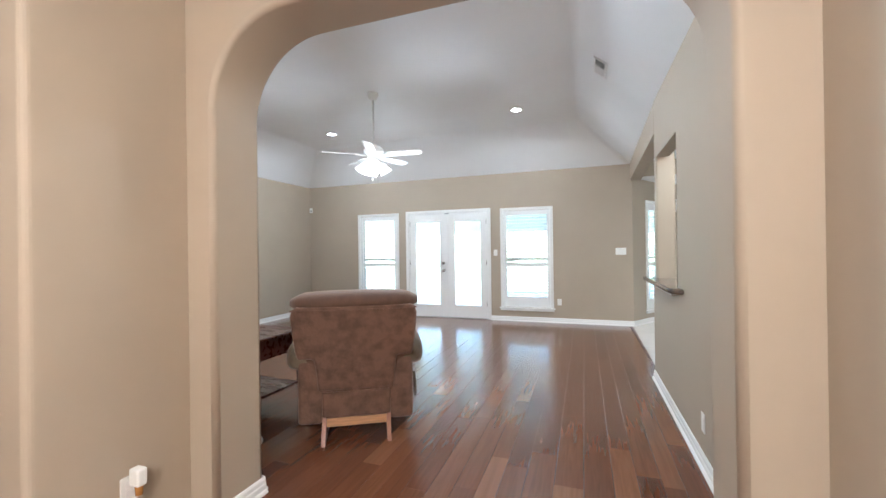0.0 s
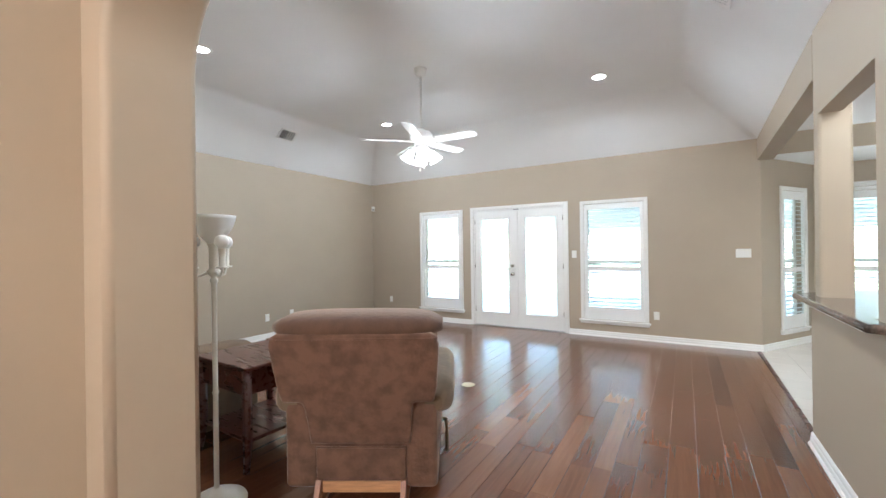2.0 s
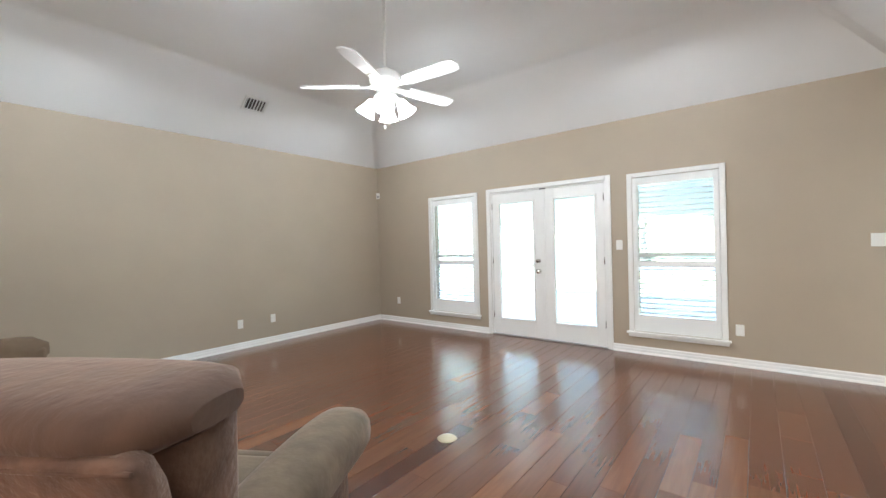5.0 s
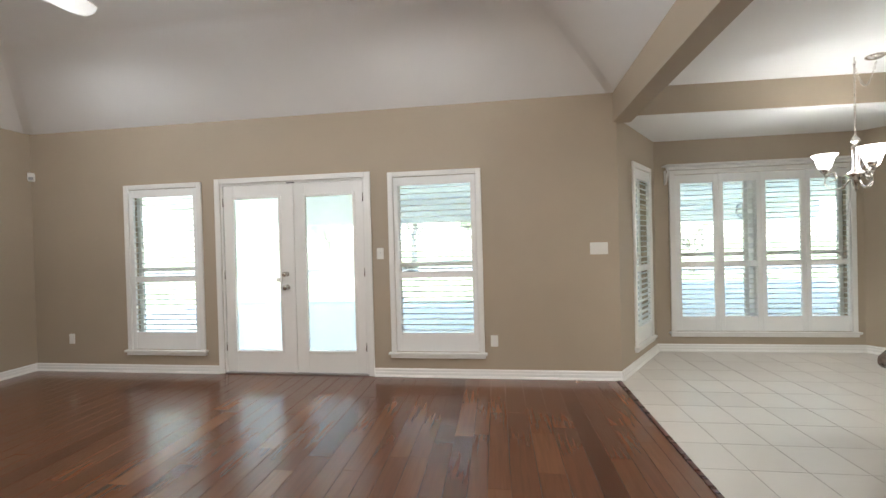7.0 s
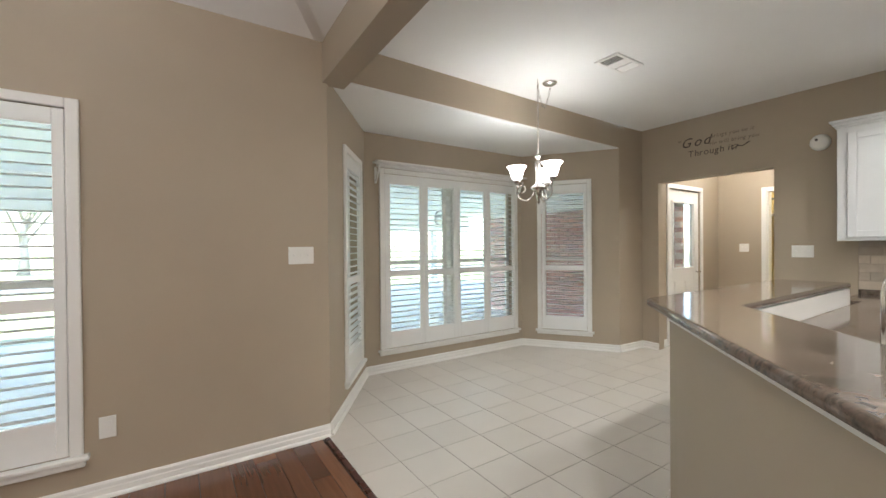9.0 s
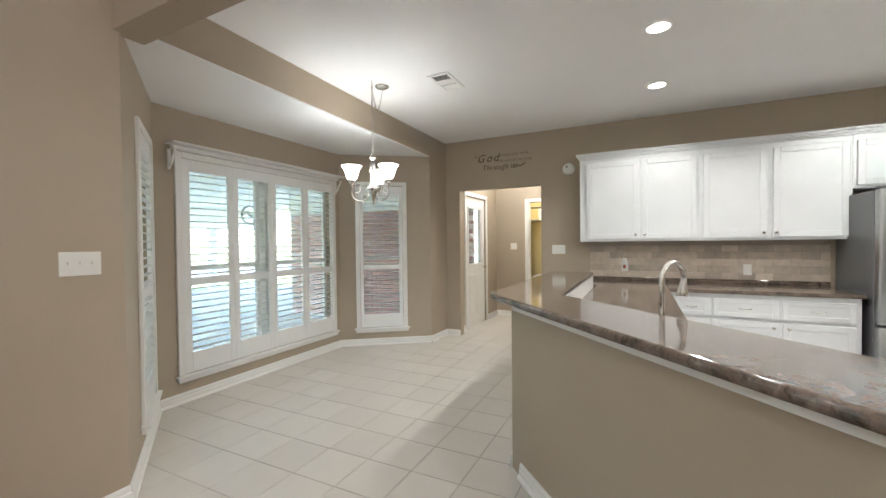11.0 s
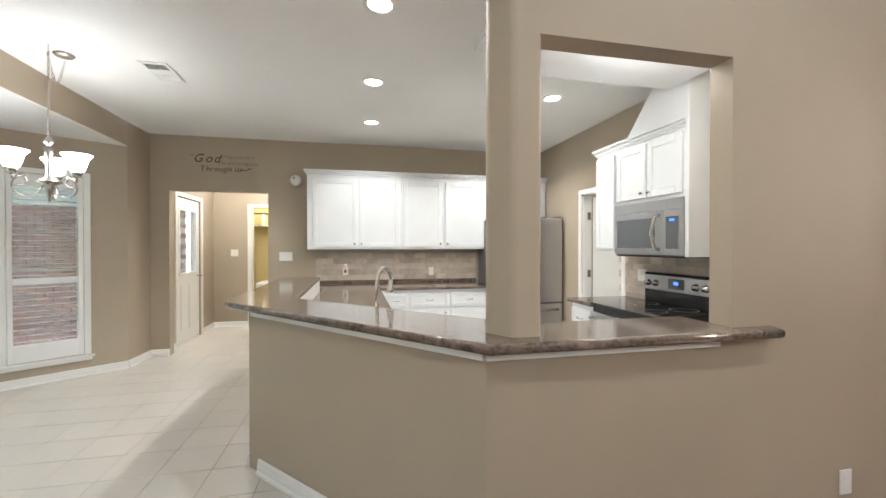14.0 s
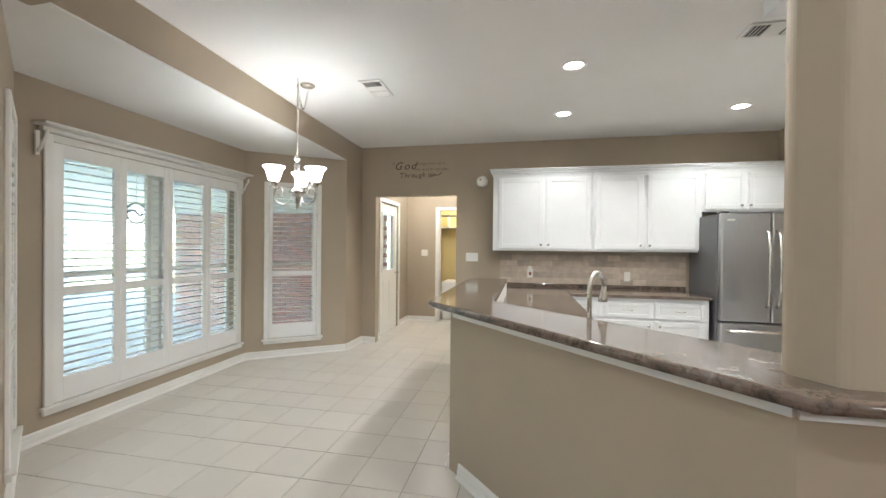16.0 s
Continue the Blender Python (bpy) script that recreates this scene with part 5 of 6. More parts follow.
part("lever", bm_tube([(0, -0.02, 0.055), (0.0, -0.06, 0.065), (0.03, -0.09, 0.085)], [0.009, 0.007, 0.006], 10), NICKEL, fa)


def cab_door(parent, x0, x1, z0, z1, y, knob=None, pull=False):
    """A shaker door on the face y (the room at negative y)."""
    d = part("door" if not pull else "drawer", bm_box(x0, x1, y - 0.019, y - 0.001, z0, z1, 0.002, 1), CABINET, parent)
    f = min(0.055, (z1 - z0) * 0.25)
    bm = bmesh.new()
    bm_box(x0, x0 + f, y - 0.027, y - 0.0185, z0, z1, 0.003, 1, bm)
    bm_box(x1 - f, x1, y - 0.027, y - 0.0185, z0, z1, 0.003, 1, bm)
    bm_box(x0 + f, x1 - f, y - 0.027, y - 0.0185, z0, z0 + f, 0.003, 1, bm)
    bm_box(x0 + f, x1 - f, y - 0.027, y - 0.0185, z1 - f, z1, 0.003, 1, bm)
    part("door_frame", bm, CABINET, d)
    if knob:
        bm = bm_lathe([(0, 0), (0.007, 0), (0.006, 0.014), (0.014, 0.02), (0.014, 0.027), (0.008, 0.031), (0, 0.031)], seg=14)
        bm.transform(pose(knob[0], y - 0.026, knob[1], 90))
        part("knob", bm, NICKEL, d, "nickel knob")
    if pull:
        cx, cz = (x0 + x1) / 2, (z0 + z1) / 2
        bm = bm_tube([(cx - 0.045, y - 0.026, cz), (cx - 0.045, y - 0.045, cz), (cx - 0.02, y - 0.052, cz - 0.006), (cx + 0.02, y - 0.052, cz - 0.006), (cx + 0.045, y - 0.045, cz), (cx + 0.045, y - 0.026, cz)], 0.005, 8)
        part("handle", bm, NICKEL, d, "nickel bow handle")
    return d


def crown(parent, x0, x1, y, z, ends=True, depth=0.33):
    bm = bmesh.new()
    for w, za, zb in ((0.012, z, z + 0.02), (0.025, z + 0.02, z + 0.045), (0.042, z + 0.045, z + 0.065)):
        bm_box(x0 - (w if ends else 0), x1 + w * 0.3, y - w, y + depth, za, zb, 0.003, 1, bm)
    part("crown", bm, CABINET, parent)


EAST = pose(EW, 0, 0, 0, 0, -90)   # local x = -world y, local y = 0 at the wall
def east_cab(label, y0, y1, z0, z1, depth, doors, name="wall_cabinet", with_crown=True):
    c = thing(name, label, "cabinet", EAST, "kitchen cabinets")
    part("body", bm_box(-y1, -y0, -depth, 0, z0, z1, 0.002, 1), CABINET, c)
    if with_crown:
        crown(c, -y1, -y0, -depth, z1, True, depth)
    for a, b, za, zb, knob, pull in doors:
        cab_door(c, -b, -a, za, zb, -depth, knob, pull)
    return c


east_cab("white painted double-door wall cabinet with crown moulding", 4.406, 5.61, 1.335, 2.295, 0.28,
         [(4.985, 5.54, 1.365, 2.24, (-5.02, 1.41), False), (4.435, 4.955, 1.365, 2.24, (-4.93, 1.41), False)])
east_cab("white painted double-door wall cabinet with crown moulding", 3.215, 4.405, 1.335, 2.295, 0.28,
         [(3.85, 4.378, 1.365, 2.24, (-3.88, 1.41), False), (3.24, 3.80, 1.365, 2.24, (-3.78, 1.41), False)])
east_cab("white painted short cabinet above the refrigerator", 2.31, 3.214, 1.80, 2.295, 0.28,
         [(2.78, 3.19, 1.83, 2.24, (-2.83, 1.87), False), (2.34, 2.75, 1.83, 2.24, (-2.74, 1.87), False)])
EB = EW - 4.22
east_cab("white painted base cabinet with drawers and nickel handles", 3.30, 4.70, 0.09, LOW - 0.037, EB,
         [(3.86, 4.35, 0.62, 0.79, None, True), (3.34, 3.83, 0.62, 0.79, None, True), (3.86, 4.35, 0.13, 0.59, (-3.9, 0.54), False), (3.34, 3.83, 0.13, 0.59, (-3.79, 0.54), False),
          (4.38, 4.68, 0.62, 0.79, None, True), (4.38, 4.68, 0.13, 0.59, (-4.42, 0.54), False)], "base_cabinet", False)
ec = thing("counter", "brown granite counter along the tiled wall", "counter")
part("top", bm_box(4.18, EW - 0.0, 3.28, 4.718, LOW - 0.035, LOW, 0.006), GRANITE, ec)
part("top", bm_box(4.272, EW - 0.0, 4.72, 5.53, LOW - 0.035, LOW, 0.004), GRANITE, ec)
part("backsplash_lip", bm_box(EW - 0.02, EW - 0.001, 3.28, 5.53, LOW, LOW + 0.04, 0.004), GRANITE, ec)

# refrigerator
fr = thing("refrigerator", "stainless steel french-door refrigerator with bottom freezer", "refrigerator", pose(EW - 0.03, 2.80, 0, 0, 0, -90))
part("body", bm_box(-0.45, 0.45, -0.72, 0, 0.02, 1.735, 0.006), STEELSIDE, fr)
for x0, x1 in ((-0.452, -0.003), (0.003, 0.452)):
    d = part("door", bm_box(x0, x1, -0.81, -0.725, 0.64, 1.745, 0.02, 4), STEEL, fr)
    hx = -0.045 if x0 < 0 else 0.045
    bm = bm_tube([(hx, -0.81, 0.80), (hx, -0.85, 0.83), (hx * 1.05, -0.875, 1.0), (hx * 1.1, -0.88, 1.18), (hx * 1.05, -0.875, 1.36), (hx, -0.85, 1.53), (hx, -0.81, 1.56)], 0.016, 10)
    part("handle", bm, NICKEL, d, "long curved steel handle")
d = part("freezer_drawer", bm_box(-0.452, 0.452, -0.81, -0.725, 0.06, 0.625, 0.02, 4), STEEL, fr)
part("handle", bm_tube([(-0.38, -0.81, 0.555), (-0.37, -0.86, 0.555), (0.37, -0.86, 0.555), (0.38, -0.81, 0.555)], 0.016, 10), NICKEL, d, "wide steel drawer handle")
part("badge", bm_box(-0.40, -0.33, -0.8125, -0.8095, 1.665, 1.685), PLASTIC, fr)
for s in (-1, 1):
    part("foot", bm_box(s * 0.4 - 0.03, s * 0.4 + 0.03, -0.7, -0.05, 0.0, 0.02), BLACK, fr)
    part("hinge_cap", bm_box(s * 0.41 - 0.035, s * 0.41 + 0.035, -0.78, -0.68, 1.746, 1.765, 0.005), STEELSIDE, fr)

# south wall: cabinets, microwave, range
SOUTH = pose(0, SW, 0, 0, 0, 180)   # local x = -world x, local y = 0 at the wall
def south_cab(label, x0, x1, z0, z1, depth, doors, name="wall_cabinet"):
    c = thing(name, label, "cabinet", SOUTH, "kitchen cabinets")
    part("body", bm_box(-x1, -x0, -depth, 0, z0, z1, 0.002, 1), CABINET, c)
    for a, b, za, zb, knob, pull in doors:
        cab_door(c, -b, -a, za, zb, -depth, knob, pull)
    return c


c = south_cab("narrow white painted wall cabinet", 2.475, 2.78, 1.335, 2.24, 0.39, [(2.495, 2.765, 1.36, 2.21, None, False)])
crown(c, -2.78, -2.4751, -0.39, 2.24, True, 0.39)
c = south_cab("white painted double-door cabinet above the microwave", 1.70, 2.474, 1.74, 2.24, 0.39,
              [(2.095, 2.455, 1.77, 2.21, (-2.12, 1.81), False), (1.725, 2.07, 1.77, 2.21, (-2.04, 1.81), False)])
crown(c, -2.474, -1.70, -0.39, 2.24, False, 0.39)
part("end_panel", bm_box(-1.6995, -1.665, -0.405, 0, 1.30, KC - 0.002, 0.002, 1), CABINET, c)
hc = thing("hood_chimney", "white tapered hood cover above the cabinet", "hood cover", SOUTH)
bm = bmesh.new()
pts = [(-2.34, 2.306), (-1.70, 2.306), (-1.70, KC - 0.001), (-1.90, KC - 0.001)]
f0 = [bm.verts.new((x, -0.40, z)) for x, z in pts]
f1 = [bm.verts.new((x, -0.002, z)) for x, z in pts]
bm.faces.new(f0)
bm.faces.new(f1[::-1])
for i in range(4):
    bm.faces.new((f0[i], f0[(i + 1) % 4], f1[(i + 1) % 4], f1[i]))
bmesh.ops.recalc_face_normals(bm, faces=bm.faces)
part("cover", bm, CABINET, hc)
c = south_cab("narrow white base cabinet with a drawer", 2.475, 2.84, 0.09, LOW - 0.037, 0.62, [(2.495, 2.82, 0.62, 0.79, None, True), (2.495, 2.82, 0.13, 0.59, (-2.53, 0.54), False)], "base_cabinet")
sc = thing("counter", "brown granite counter beside the range", "counter")
part("top", bm_box(2.475, 2.88, SW, SW + 0.66, LOW - 0.035, LOW, 0.006), GRANITE, sc)

mw = thing("microwave", "stainless steel over-range microwave with curved handle", "microwave", SOUTH)
part("body", bm_box(-2.468, -1.702, -0.40, -0.001, 1.30, 1.735, 0.004), STEELSIDE, mw)
part("top_trim", bm_box(-2.468, -1.702, -0.425, -0.4005, 1.652, 1.735, 0.004), STEEL, mw)
d = part("door", bm_box(-2.468, -1.885, -0.425, -0.4005, 1.31, 1.65, 0.005), STEEL, mw)
part("window", bm_box(-2.43, -1.97, -0.4275, -0.4245, 1.365, 1.60, 0.001), GREYGLASS, d)
part("handle", bm_tube([(-1.925, -0.425, 1.35), (-1.935, -0.46, 1.37), (-1.955, -0.475, 1.48), (-1.935, -0.46, 1.60), (-1.925, -0.425, 1.62)], 0.014, 10), NICKEL, d)
cp = part("control_panel", bm_box(-1.882, -1.702, -0.425, -0.4005, 1.31, 1.65, 0.004), STEEL, mw)
part("keypad", bm_box(-1.855, -1.735, -0.4275, -0.4245, 1.36, 1.60, 0.001), GREYGLASS, cp)
part("display", bm_box(-1.82, -1.77, -0.4285, -0.427, 1.565, 1.585), BLUELED, cp)
part("vent_grille", bm_box(-2.46, -1.71, -0.41, -0.02, 1.292, 1.2995), BLACK, mw)

rg = thing("range", "stainless electric range with black glass cooktop and back panel", "range", SOUTH)
part("body", bm_box(-2.466, -1.704, -0.64, -0.03, 0.03, LOW - 0.005, 0.004), BLACK, rg)
part("cooktop", bm_box(-2.468, -1.702, -0.665, -0.03, LOW - 0.004, LOW + 0.012, 0.005), BLACKGLASS, rg)
d = part("oven_door", bm_box(-2.462, -1.708, -0.672, -0.6405, 0.2, 0.80, 0.005), STEEL, rg)
part("oven_window", bm_box(-2.36, -1.81, -0.6745, -0.6715, 0.32, 0.62, 0.001), GREYGLASS, d)
part("handle", bm_tube([(-2.41, -0.672, 0.755), (-2.40, -0.715, 0.755), (-1.77, -0.715, 0.755), (-1.76, -0.672, 0.755)], 0.013, 10), NICKEL, d)
part("drawer", bm_box(-2.462, -1.708, -0.668, -0.6405, 0.04, 0.19, 0.005), STEEL, rg)
bm = bm_box(-2.468, -1.702, -0.11, -0.012, LOW + 0.0125, LOW + 0.275, 0.008)
part("backguard", bm, BLACK, rg)
bg = part("control_panel", bm_box(-2.45, -1.72, -0.122, -0.1105, LOW + 0.125, LOW + 0.255, 0.004), STEEL, rg)
part("display", bm_box(-2.17, -2.0, -0.1245, -0.1215, LOW + 0.15, LOW + 0.235, 0.001), GREYGLASS, bg)
part("clock", bm_box(-2.11, -2.06, -0.1255, -0.124, LOW + 0.185, LOW + 0.21), BLUELED, bg)
for x in (-2.40, -2.31, -1.88, -1.79):
    bm = bm_lathe([(0, 0), (0.031, 0), (0.031, 0.006), (0.026, 0.01), (0.024, 0.03), (0, 0.032)], seg=18)
    bm.transform(pose(x, -0.122, LOW + 0.185, 90))
    part("knob", bm, NICKEL, bg)
for x, y, r in ((-2.28, -0.48, 0.1), (-1.9, -0.48, 0.085), (-2.28, -0.22, 0.075), (-1.9, -0.22, 0.1)):
    part("burner_ring", bm_lathe([(r - 0.004, LOW + 0.0121), (r, LOW + 0.0126), (r + 0.004, LOW + 0.0121)], x, y, 32), STEELSIDE, rg)

# boxed ceiling fixture with crown, over the pass-through
lb = thing("ceiling_box", "white boxed ceiling light fixture with crown moulding", "ceiling fixture")
part("box", bm_box(0.90, 1.80, 2.75, 4.06, 2.53, KC - 0.001, 0.004), CABINET, lb)
bm = bmesh.new()
for w, za, zb in ((0.03, 2.65, 2.68), (0.08, 2.68, 2.73), (0.14, 2.73, KC - 0.002)):
    bm_box(0.90 - w * 0.3, 1.80 + w, 2.75 - w, 4.06 + w, za, zb, 0.004, 1, bm)
part("crown", bm, CABINET, lb)
part("diffuser", bm_box(0.95, 1.75, 2.8, 4.01, 2.532, 2.5395), FROST, lb)

# ---- outdoors ----
structure("ground", bm_box(-400, 400, -400, 400, -0.6, -0.14), GRASS, "mown lawn reaching the horizon", "ground")
structure("patio", bm_prism([(-9, 7.56), (0.7, 7.56), (1.45, 8.66), (3.85, 8.66), (4.6, 7.67), (9.5, 7.67), (9.5, 17.35), (0.6, 17.35), (0.6, 12.95), (-9, 12.95)], -0.3, -0.08), CONCRETE, "grey concrete patio slab", "patio")
structure("road", bm_box(-200, 200, 23, 30, -0.3, -0.125), ROAD, "grey asphalt road beyond the lawn", "road")
structure("patio_ceiling", bm_prism([(-9, 7.58), (0.7, 7.58), (1.42, 8.68), (3.86, 8.68), (4.6, 7.68), (9.5, 7.68), (9.5, 17.32), (0.6, 17.32), (0.6, 12.92), (-9, 12.92)], 2.45, 2.55), PATIOWHITE, "white boarded patio ceiling", "ceiling")
for q in ((-9, 0.6, 12.72, 12.9), (0.6, 0.75, 12.72, 17.3), (0.75, 9.5, 17.12, 17.3)):
    structure("patio_fascia", bm_box(*q, 1.87, 2.449), PATIOWHITE, "white patio fascia beam", "beam")


def post(x, y):
    ob = thing("patio_post", "square white patio post on a plinth", "post", pose(x, y, -0.08), "patio posts")
    part("shaft", bm_box(-0.095, 0.095, -0.095, 0.095, 0.2, 1.945, 0.008), PATIOWHITE, ob)
    part("plinth", bm_box(-0.125, 0.125, -0.125, 0.125, 0.0, 0.2, 0.01), PATIOWHITE, ob)
    part("cap", bm_box(-0.12, 0.12, -0.12, 0.12, 1.88, 1.945, 0.01), PATIOWHITE, ob)


for x, y in ((-7.6, 12.81), (-2.72, 12.81), (0.68, 17.2), (7.9, 17.2)):
    post(x, y)
feeder = thing("bird_feeder", "small dark bird feeder held to the window glass", "bird feeder", pose(-1.27, 7.61, 1.05))
part("tray", bm_lathe([(0, 0.0), (0.075, 0.0), (0.085, 0.012), (0.085, 0.022), (0.07, 0.02), (0, 0.012)], seg=20), STEELSIDE, feeder)
part("roof", bm_lathe([(0, 0.1), (0.015, 0.095), (0.08, 0.065), (0.088, 0.055), (0, 0.055)], seg=20), STEELSIDE, feeder)
part("tube", bm_lathe([(0.03, 0.015), (0.03, 0.056)], seg=14), PANE, feeder)
for x in (-0.03, 0.03):
    cup = bm_lathe([(0, 0), (0.018, 0), (0.014, 0.008), (0.005, 0.012), (0.005, 0.03), (0, 0.03)], seg=14)
    cup.transform(pose(x, -0.097, 0.06, -90))
    part("suction_cup", cup, PLASTIC, feeder)
    part("stay", bm_tube([(x, -0.07, 0.06), (x * 0.5, -0.03, 0.06)], 0.003, 6), STEELSIDE, feeder)
orn = thing("window_ornament", "dark round metal ornament hung outside the bay window", "ornament", pose(2.78, 8.95, 1.68, 90, 0, 0))
bm = bm_tube([(0.1 * math.cos(2 * math.pi * k / 20), 0.1 * math.sin(2 * math.pi * k / 20), 0) for k in range(21)], 0.012, 6)
bm_tube([(-0.1, 0, 0), (-0.03, 0.03, 0), (0.03, -0.02, 0), (0.1, 0, 0)], 0.014, 6, bm)
part("ring", bm, STEELSIDE, orn)
part("wire", bm_tube([(0, 0.1, 0), (0, 0.77, 0)], 0.003, 6), STEELSIDE, orn)


def tree(x, y, h, seed, leafy=True):
    rng = random.Random(seed)
    ob = thing("tree", "broad shade tree with pale green spring leaves" if leafy else "bare small tree with thin twigs", "tree", pose(x, y, -0.16), "trees on the lawn")
    bm = bmesh.new()
    tips = []
    bm_tube([(0, 0, 0), (0.05, 0.02, h * 0.12), (0.0, 0.05, h * 0.24), (0.06, 0.0, h * 0.38)], [h * 0.035, h * 0.026, h * 0.023, h * 0.018], 10, bm)
    for i in range(9):
        a, u = rng.uniform(0, 6.28), rng.uniform(0.2, 0.38)
        r, z = rng.uniform(0.22, 0.42) * h, h * rng.uniform(0.55, 0.92)
        tip = (r * math.cos(a), r * math.sin(a), z)
        midp = (tip[0] * 0.45 + rng.uniform(-.1, .1), tip[1] * 0.45, h * u + (z - h * u) * 0.6)
        bm_tube([(0.02, 0.02, h * u), midp, tip], [h * 0.012, h * 0.008, h * 0.002], 6, bm)
        tips += [Vector(tip), (Vector(tip) + Vector(midp)) / 2]
    part("trunk", bm, BARK, ob)
    if leafy:
        me = bpy.data.meshes.new("crown")
        vs, fs = [], []
        for i in range(1500):
            c = rng.choice(tips) + Vector((rng.gauss(0, 0.09 * h), rng.gauss(0, 0.09 * h), rng.gauss(0, 0.065 * h)))
            a = Vector((rng.uniform(-1, 1), rng.uniform(-1, 1), rng.uniform(-0.5, 0.5))).normalized() * 0.022 * h
            b = a.orthogonal() * 0.5
            k = len(vs)
            vs += [c - a, c + b, c + a, c - b]
            fs.append((k, k + 1, k + 2, k + 3))
        me.from_pydata(vs, [], fs)
        me.materials.append(LEAF)
        cr = new("crown", me)
        cr.parent = ob


for i, (x, y, h, lf) in enumerate(((-7.3, 37, 8.5, True), (-33, 68, 8, True), (-29, 70, 7, True), (-5, 82, 8, True), (6, 78, 7, True), (12, 85, 8, True), (18, 80, 7, True), (-60, 80, 9, True), (34, 76, 8, True), (8.0, 22, 3.6, False))):
    tree(x, y, h, i + 3, lf)

# brick wing beside the patio
XB = 5.75
wing = structure("wall_wing", bm_box(XB + 0.012, XB + 0.25, 7.5, 11.5, -0.08, 2.449), MORTAR, "red brick wing wall with pale mortar", "wall")
structure("wing_frieze", bm_box(XB - 0.02, XB + 0.011, 7.68, 11.5, 1.93, 2.445, 0.004), PATIOWHITE, "white painted frieze board above the brick", "trim")
wing2 = structure("wall_wing_south", bm_box(EW, XB + 0.24, 7.512, 7.53, 2.27, 2.78), MORTAR, "red brick wall above the door", "wall")

# ---- floors, tiles and bricks ----
structure("subfloor", bm_prism([(XW, -1.85), (0.74, -1.85), (0.74, 4.5), (0.765, 7.45), (XW, 7.45)], -0.08, -0.004), SUBFLOOR, "dark seams under the wood planks", "floor")
floor = tagged(new("floor"), "dark brown hand-scraped hardwood plank floor", "floor", "", "structure")
rng = random.Random(5)
plank_cache = {}


def plank_mesh(wd, ln):
    key = (round(wd, 3), round(ln, 2))
    if key not in plank_cache:
        bm = bmesh.new()
        z0, z1, c = -0.004, 0.0, 0.002
        ring0 = [bm.verts.new(p) for p in ((0, 0, z0), (wd, 0, z0), (wd, ln, z0), (0, ln, z0))]
        ring1 = [bm.verts.new(p) for p in ((0, 0, z1 - 0.0012), (wd, 0, z1 - 0.0012), (wd, ln, z1 - 0.0012), (0, ln, z1 - 0.0012))]
        ring2 = [bm.verts.new(p) for p in ((c, c, z1), (wd - c, c, z1), (wd - c, ln - c, z1), (c, ln - c, z1))]
        for a, b in ((ring0, ring1), (ring1, ring2)):
            for i in range(4):
                bm.faces.new((a[i], a[(i + 1) % 4], b[(i + 1) % 4], b[i]))
        bm.faces.new(ring2)
        bmesh.ops.recalc_face_normals(bm, faces=bm.faces)
        plank_cache[key] = mesh_from("plank", bm, PLANK)
    return plank_cache[key]


x = XW
while x < 0.73:
    wd = rng.choice((0.11, 0.13, 0.13, 0.16))
    wd = min(wd, 0.738 - x)
    y = -1.85 if x > -4.2 else 1.7
    lead = rng.uniform(0.2, 1.2)
    while y < 7.45:
        ln = lead or rng.choice((0.5, 0.75, 1.0, 1.2, 1.35, 1.6, 1.8))
        lead = 0
        y1 = min(y + ln, 7.45)
        if y1 - y > 0.02:
            pl = new("plank", plank_mesh(wd - 0.0015, round(y1 - y - 0.0015, 2)))
            pl.parent = floor
            pl.location = (x, y, 0)
        y = y1
    x += wd
structure("threshold_strip", bm_prism([(0.725, 4.5), (0.757, 4.5), (0.785, 7.40), (0.753, 7.40)], -0.003, 0.006, 0.003, 2, 'flat'), MAHOGANY, "dark wooden strip between planks and tiles", "trim")

structure("grout_bed", bm_prism([(0.745, 2.0), (7.7, 2.0), (7.7, 7.7), (4.6, 7.7), (3.9, 8.7), (1.4, 8.7), (0.77, 7.45), (0.745, 4.4)], -0.08, -0.003), GROUT, "grey-brown grout between floor tiles", "floor")
tiles = tagged(new("floor_tiles"), "cream square ceramic floor tiles with thin dark grout", "floor", "", "structure")
bm = bm_box(0.002, 0.308, 0.002, 0.309, -0.006, 0.0)
tile_full = mesh_from("tile", bm, TILE)
P = 0.3115


def clip_tile(x0, y0):
    """A tile cut along the wood floor's edge and the bay walls."""
    bm = bm_box(x0 + 0.002, x0 + P - 0.002, y0 + 0.002, y0 + P - 0.002, -0.006, 0.0)
    for p, q in ((Vector((0.757, 4.4)), Vector((0.785, 7.40))),):
        d = (q - p).normalized()
        geom = bm.verts[:] + bm.edges[:] + bm.faces[:]
        bmesh.ops.bisect_plane(bm, geom=geom, plane_co=(p.x, p.y, 0), plane_no=(-d.y, d.x, 0), clear_outer=True)
    if len(bm.faces) < 3:
        bm.free()
        return None
    return mesh_from("tile", bm, TILE)


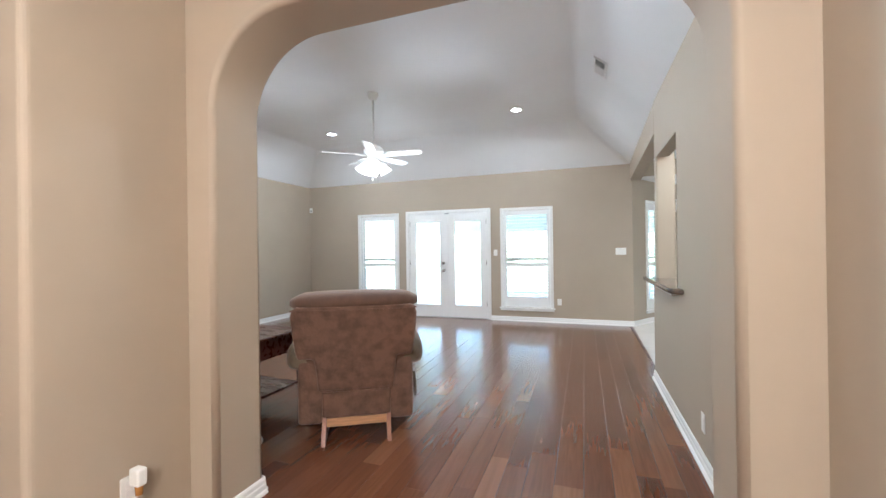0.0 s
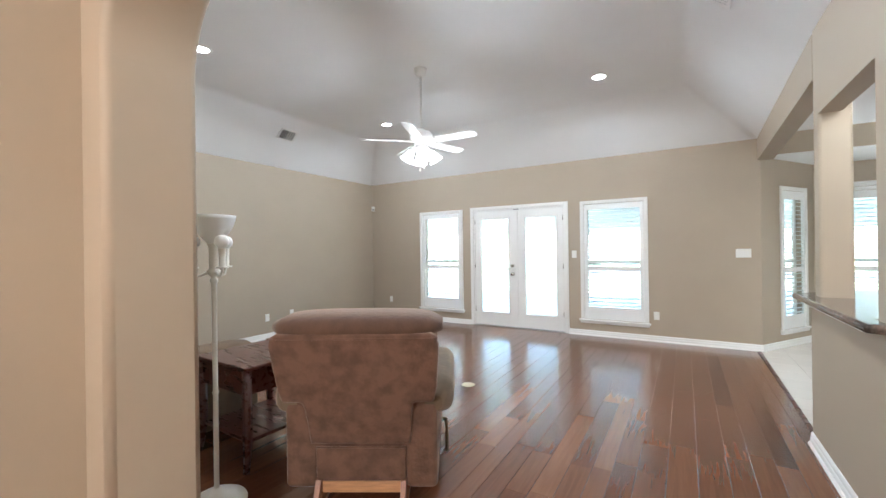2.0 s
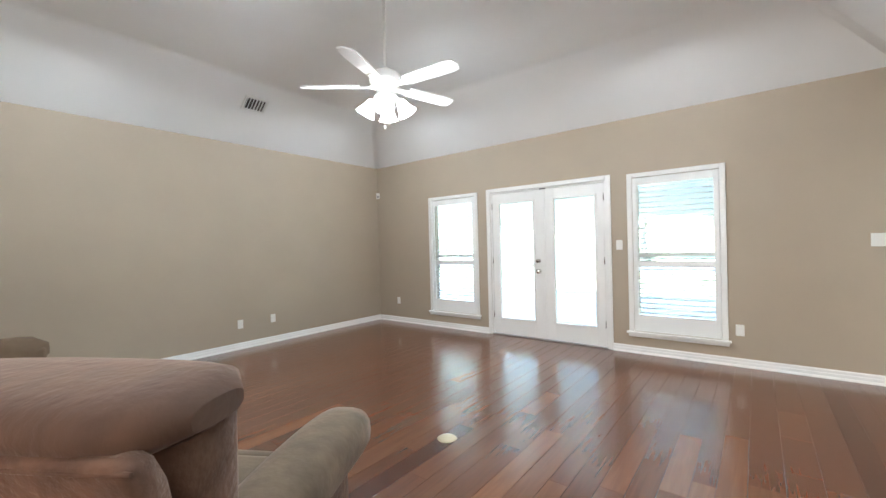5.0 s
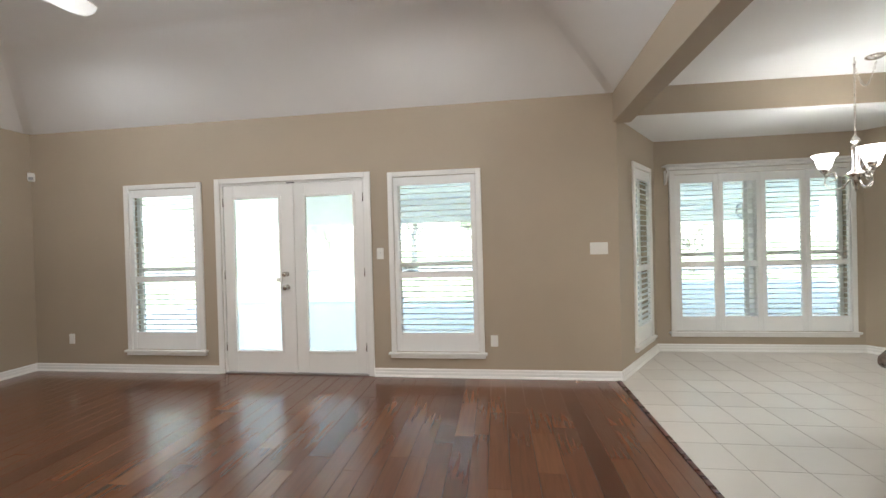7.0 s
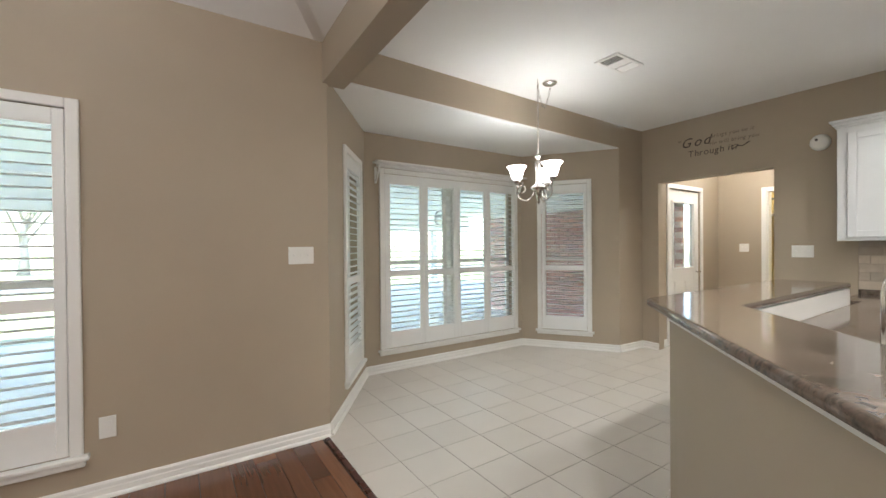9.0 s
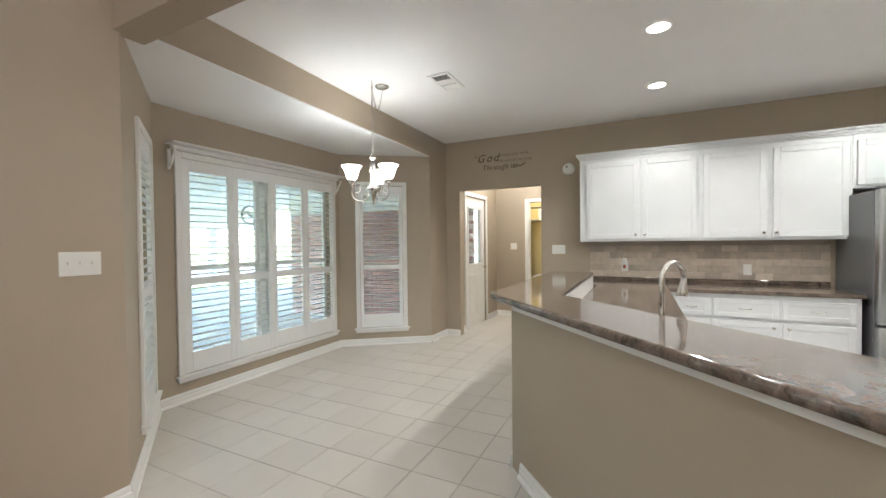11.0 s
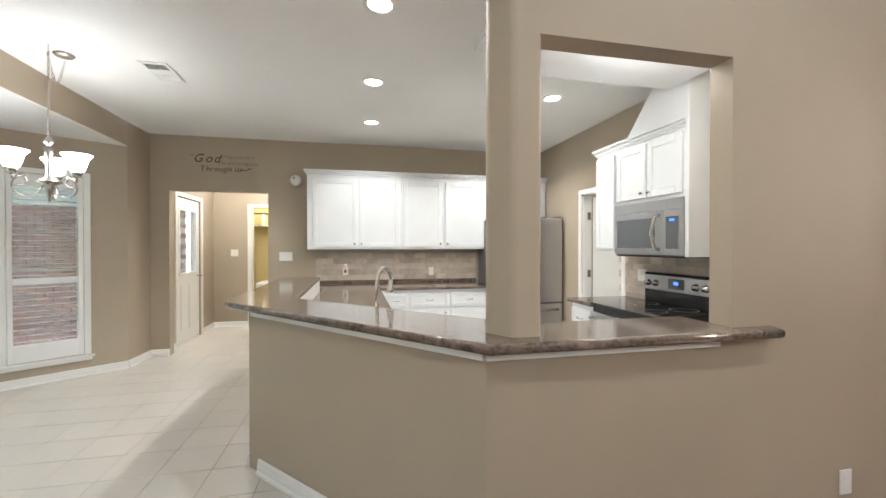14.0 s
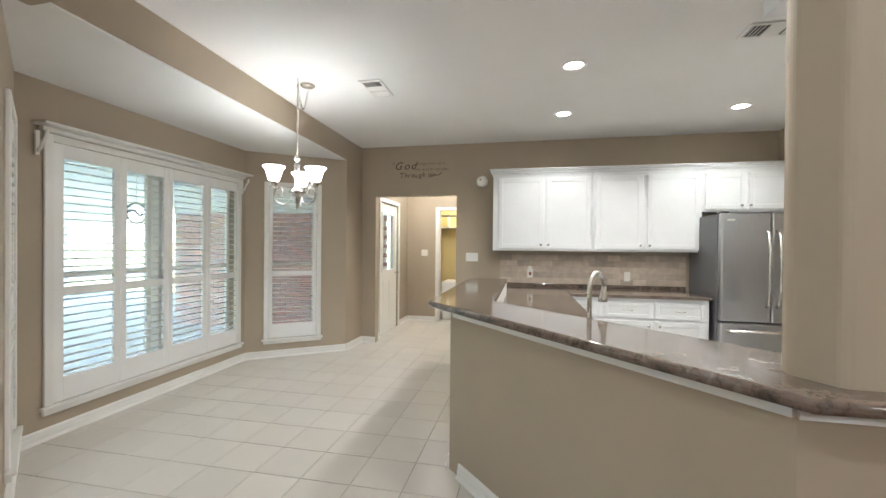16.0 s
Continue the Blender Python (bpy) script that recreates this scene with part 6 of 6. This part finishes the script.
for i in range(-1, 21):
    for k in range(-14, 9):
        x0, y0 = 1.045 + P * i, 6.19 + P * k
        if y0 + P < 2.3 or (y0 > 8.5) or (x0 > 5.0 and (y0 > 7.4 or y0 < 5.5)) or x0 > 7.5:
            continue
        if y0 > 7.5 and (x0 + P < 0.85 + (y0 - 7.4) * 0.67 - 0.3 or x0 > 4.5 - (y0 - 7.5) * 0.72 + 0.3):
            continue
        if x0 < 0.79:
            me = clip_tile(x0, y0)
            if me:
                tl = new("tile", me)
                tl.parent = tiles
            continue
        tl = new("tile", tile_full)
        tl.parent = tiles
        tl.location = (x0, y0, 0)

# travertine backsplash, small brick-laid tiles
splash_bed = structure("backsplash_bed", bm_box(EW - 0.006, EW - 0.0005, 3.28, 5.53, LOW + 0.04, 1.334), SPLASHGROUT, "grout bed of the backsplash", "wall")
splash_bed2 = structure("backsplash_bed_south", bm_box(1.6, 2.88, SW + 0.0005, SW + 0.006, LOW, 1.334), SPLASHGROUT, "grout bed of the backsplash", "wall")
s_full, s_half = (mesh_from("tile", bm_box(-0.005, 0.005, 0.0015, w - 0.0015, 0.0015, 0.0735, 0.002, 1), SPLASH) for w in (0.15, 0.075))
for r in range(6):
    z = LOW + 0.04 + 0.075 * r
    if z + 0.07 > 1.34:
        continue
    y = 3.28
    k = 0
    while y < 5.52:
        me = s_half if (k == 0 and r % 2) or y + 0.15 > 5.54 else s_full
        tl = new("tile", me)
        tl.parent = splash_bed
        tl.location = (EW - 0.0065, y, z)
        y += 0.075 if me is s_half else 0.15
        k += 1
    x = 1.62
    k = 0
    while x < 2.86:
        me = s_half if (k == 0 and r % 2) else s_full
        tl = new("tile", me)
        tl.parent = splash_bed2
        tl.matrix_basis = pose(x + (0.075 if me is s_half else 0.15), SW + 0.0065, z, 0, 0, 90)
        x += 0.075 if me is s_half else 0.15
        k += 1

# bricks of the wing: those nearest the house as pieces, the rest joined
b_full = mesh_from("brick", bm_box(-0.006, 0.02, 0.006, 0.198, 0.0065, 0.067, 0.003, 1), BRICK)
rest = bmesh.new()
count = 0
for r in range(27):
    z = -0.06 + 0.0735 * r
    y = 7.5 - (0.1 if r % 2 else 0.0)
    while y < 11.29:
        if 8.0 < y < 9.55 and 0.2 < z < 2.6 and count < 300:
            br = new("brick", b_full)
            br.parent = wing
            br.location = (XB, y, z)
            count += 1
        else:
            bm_box(XB - 0.006, XB + 0.02, y + 0.006, y + 0.198, z + 0.0065, z + 0.067, bm=rest)
        y += 0.204
tagged(part("bricks", rest, BRICK, wing), kind="stuff")
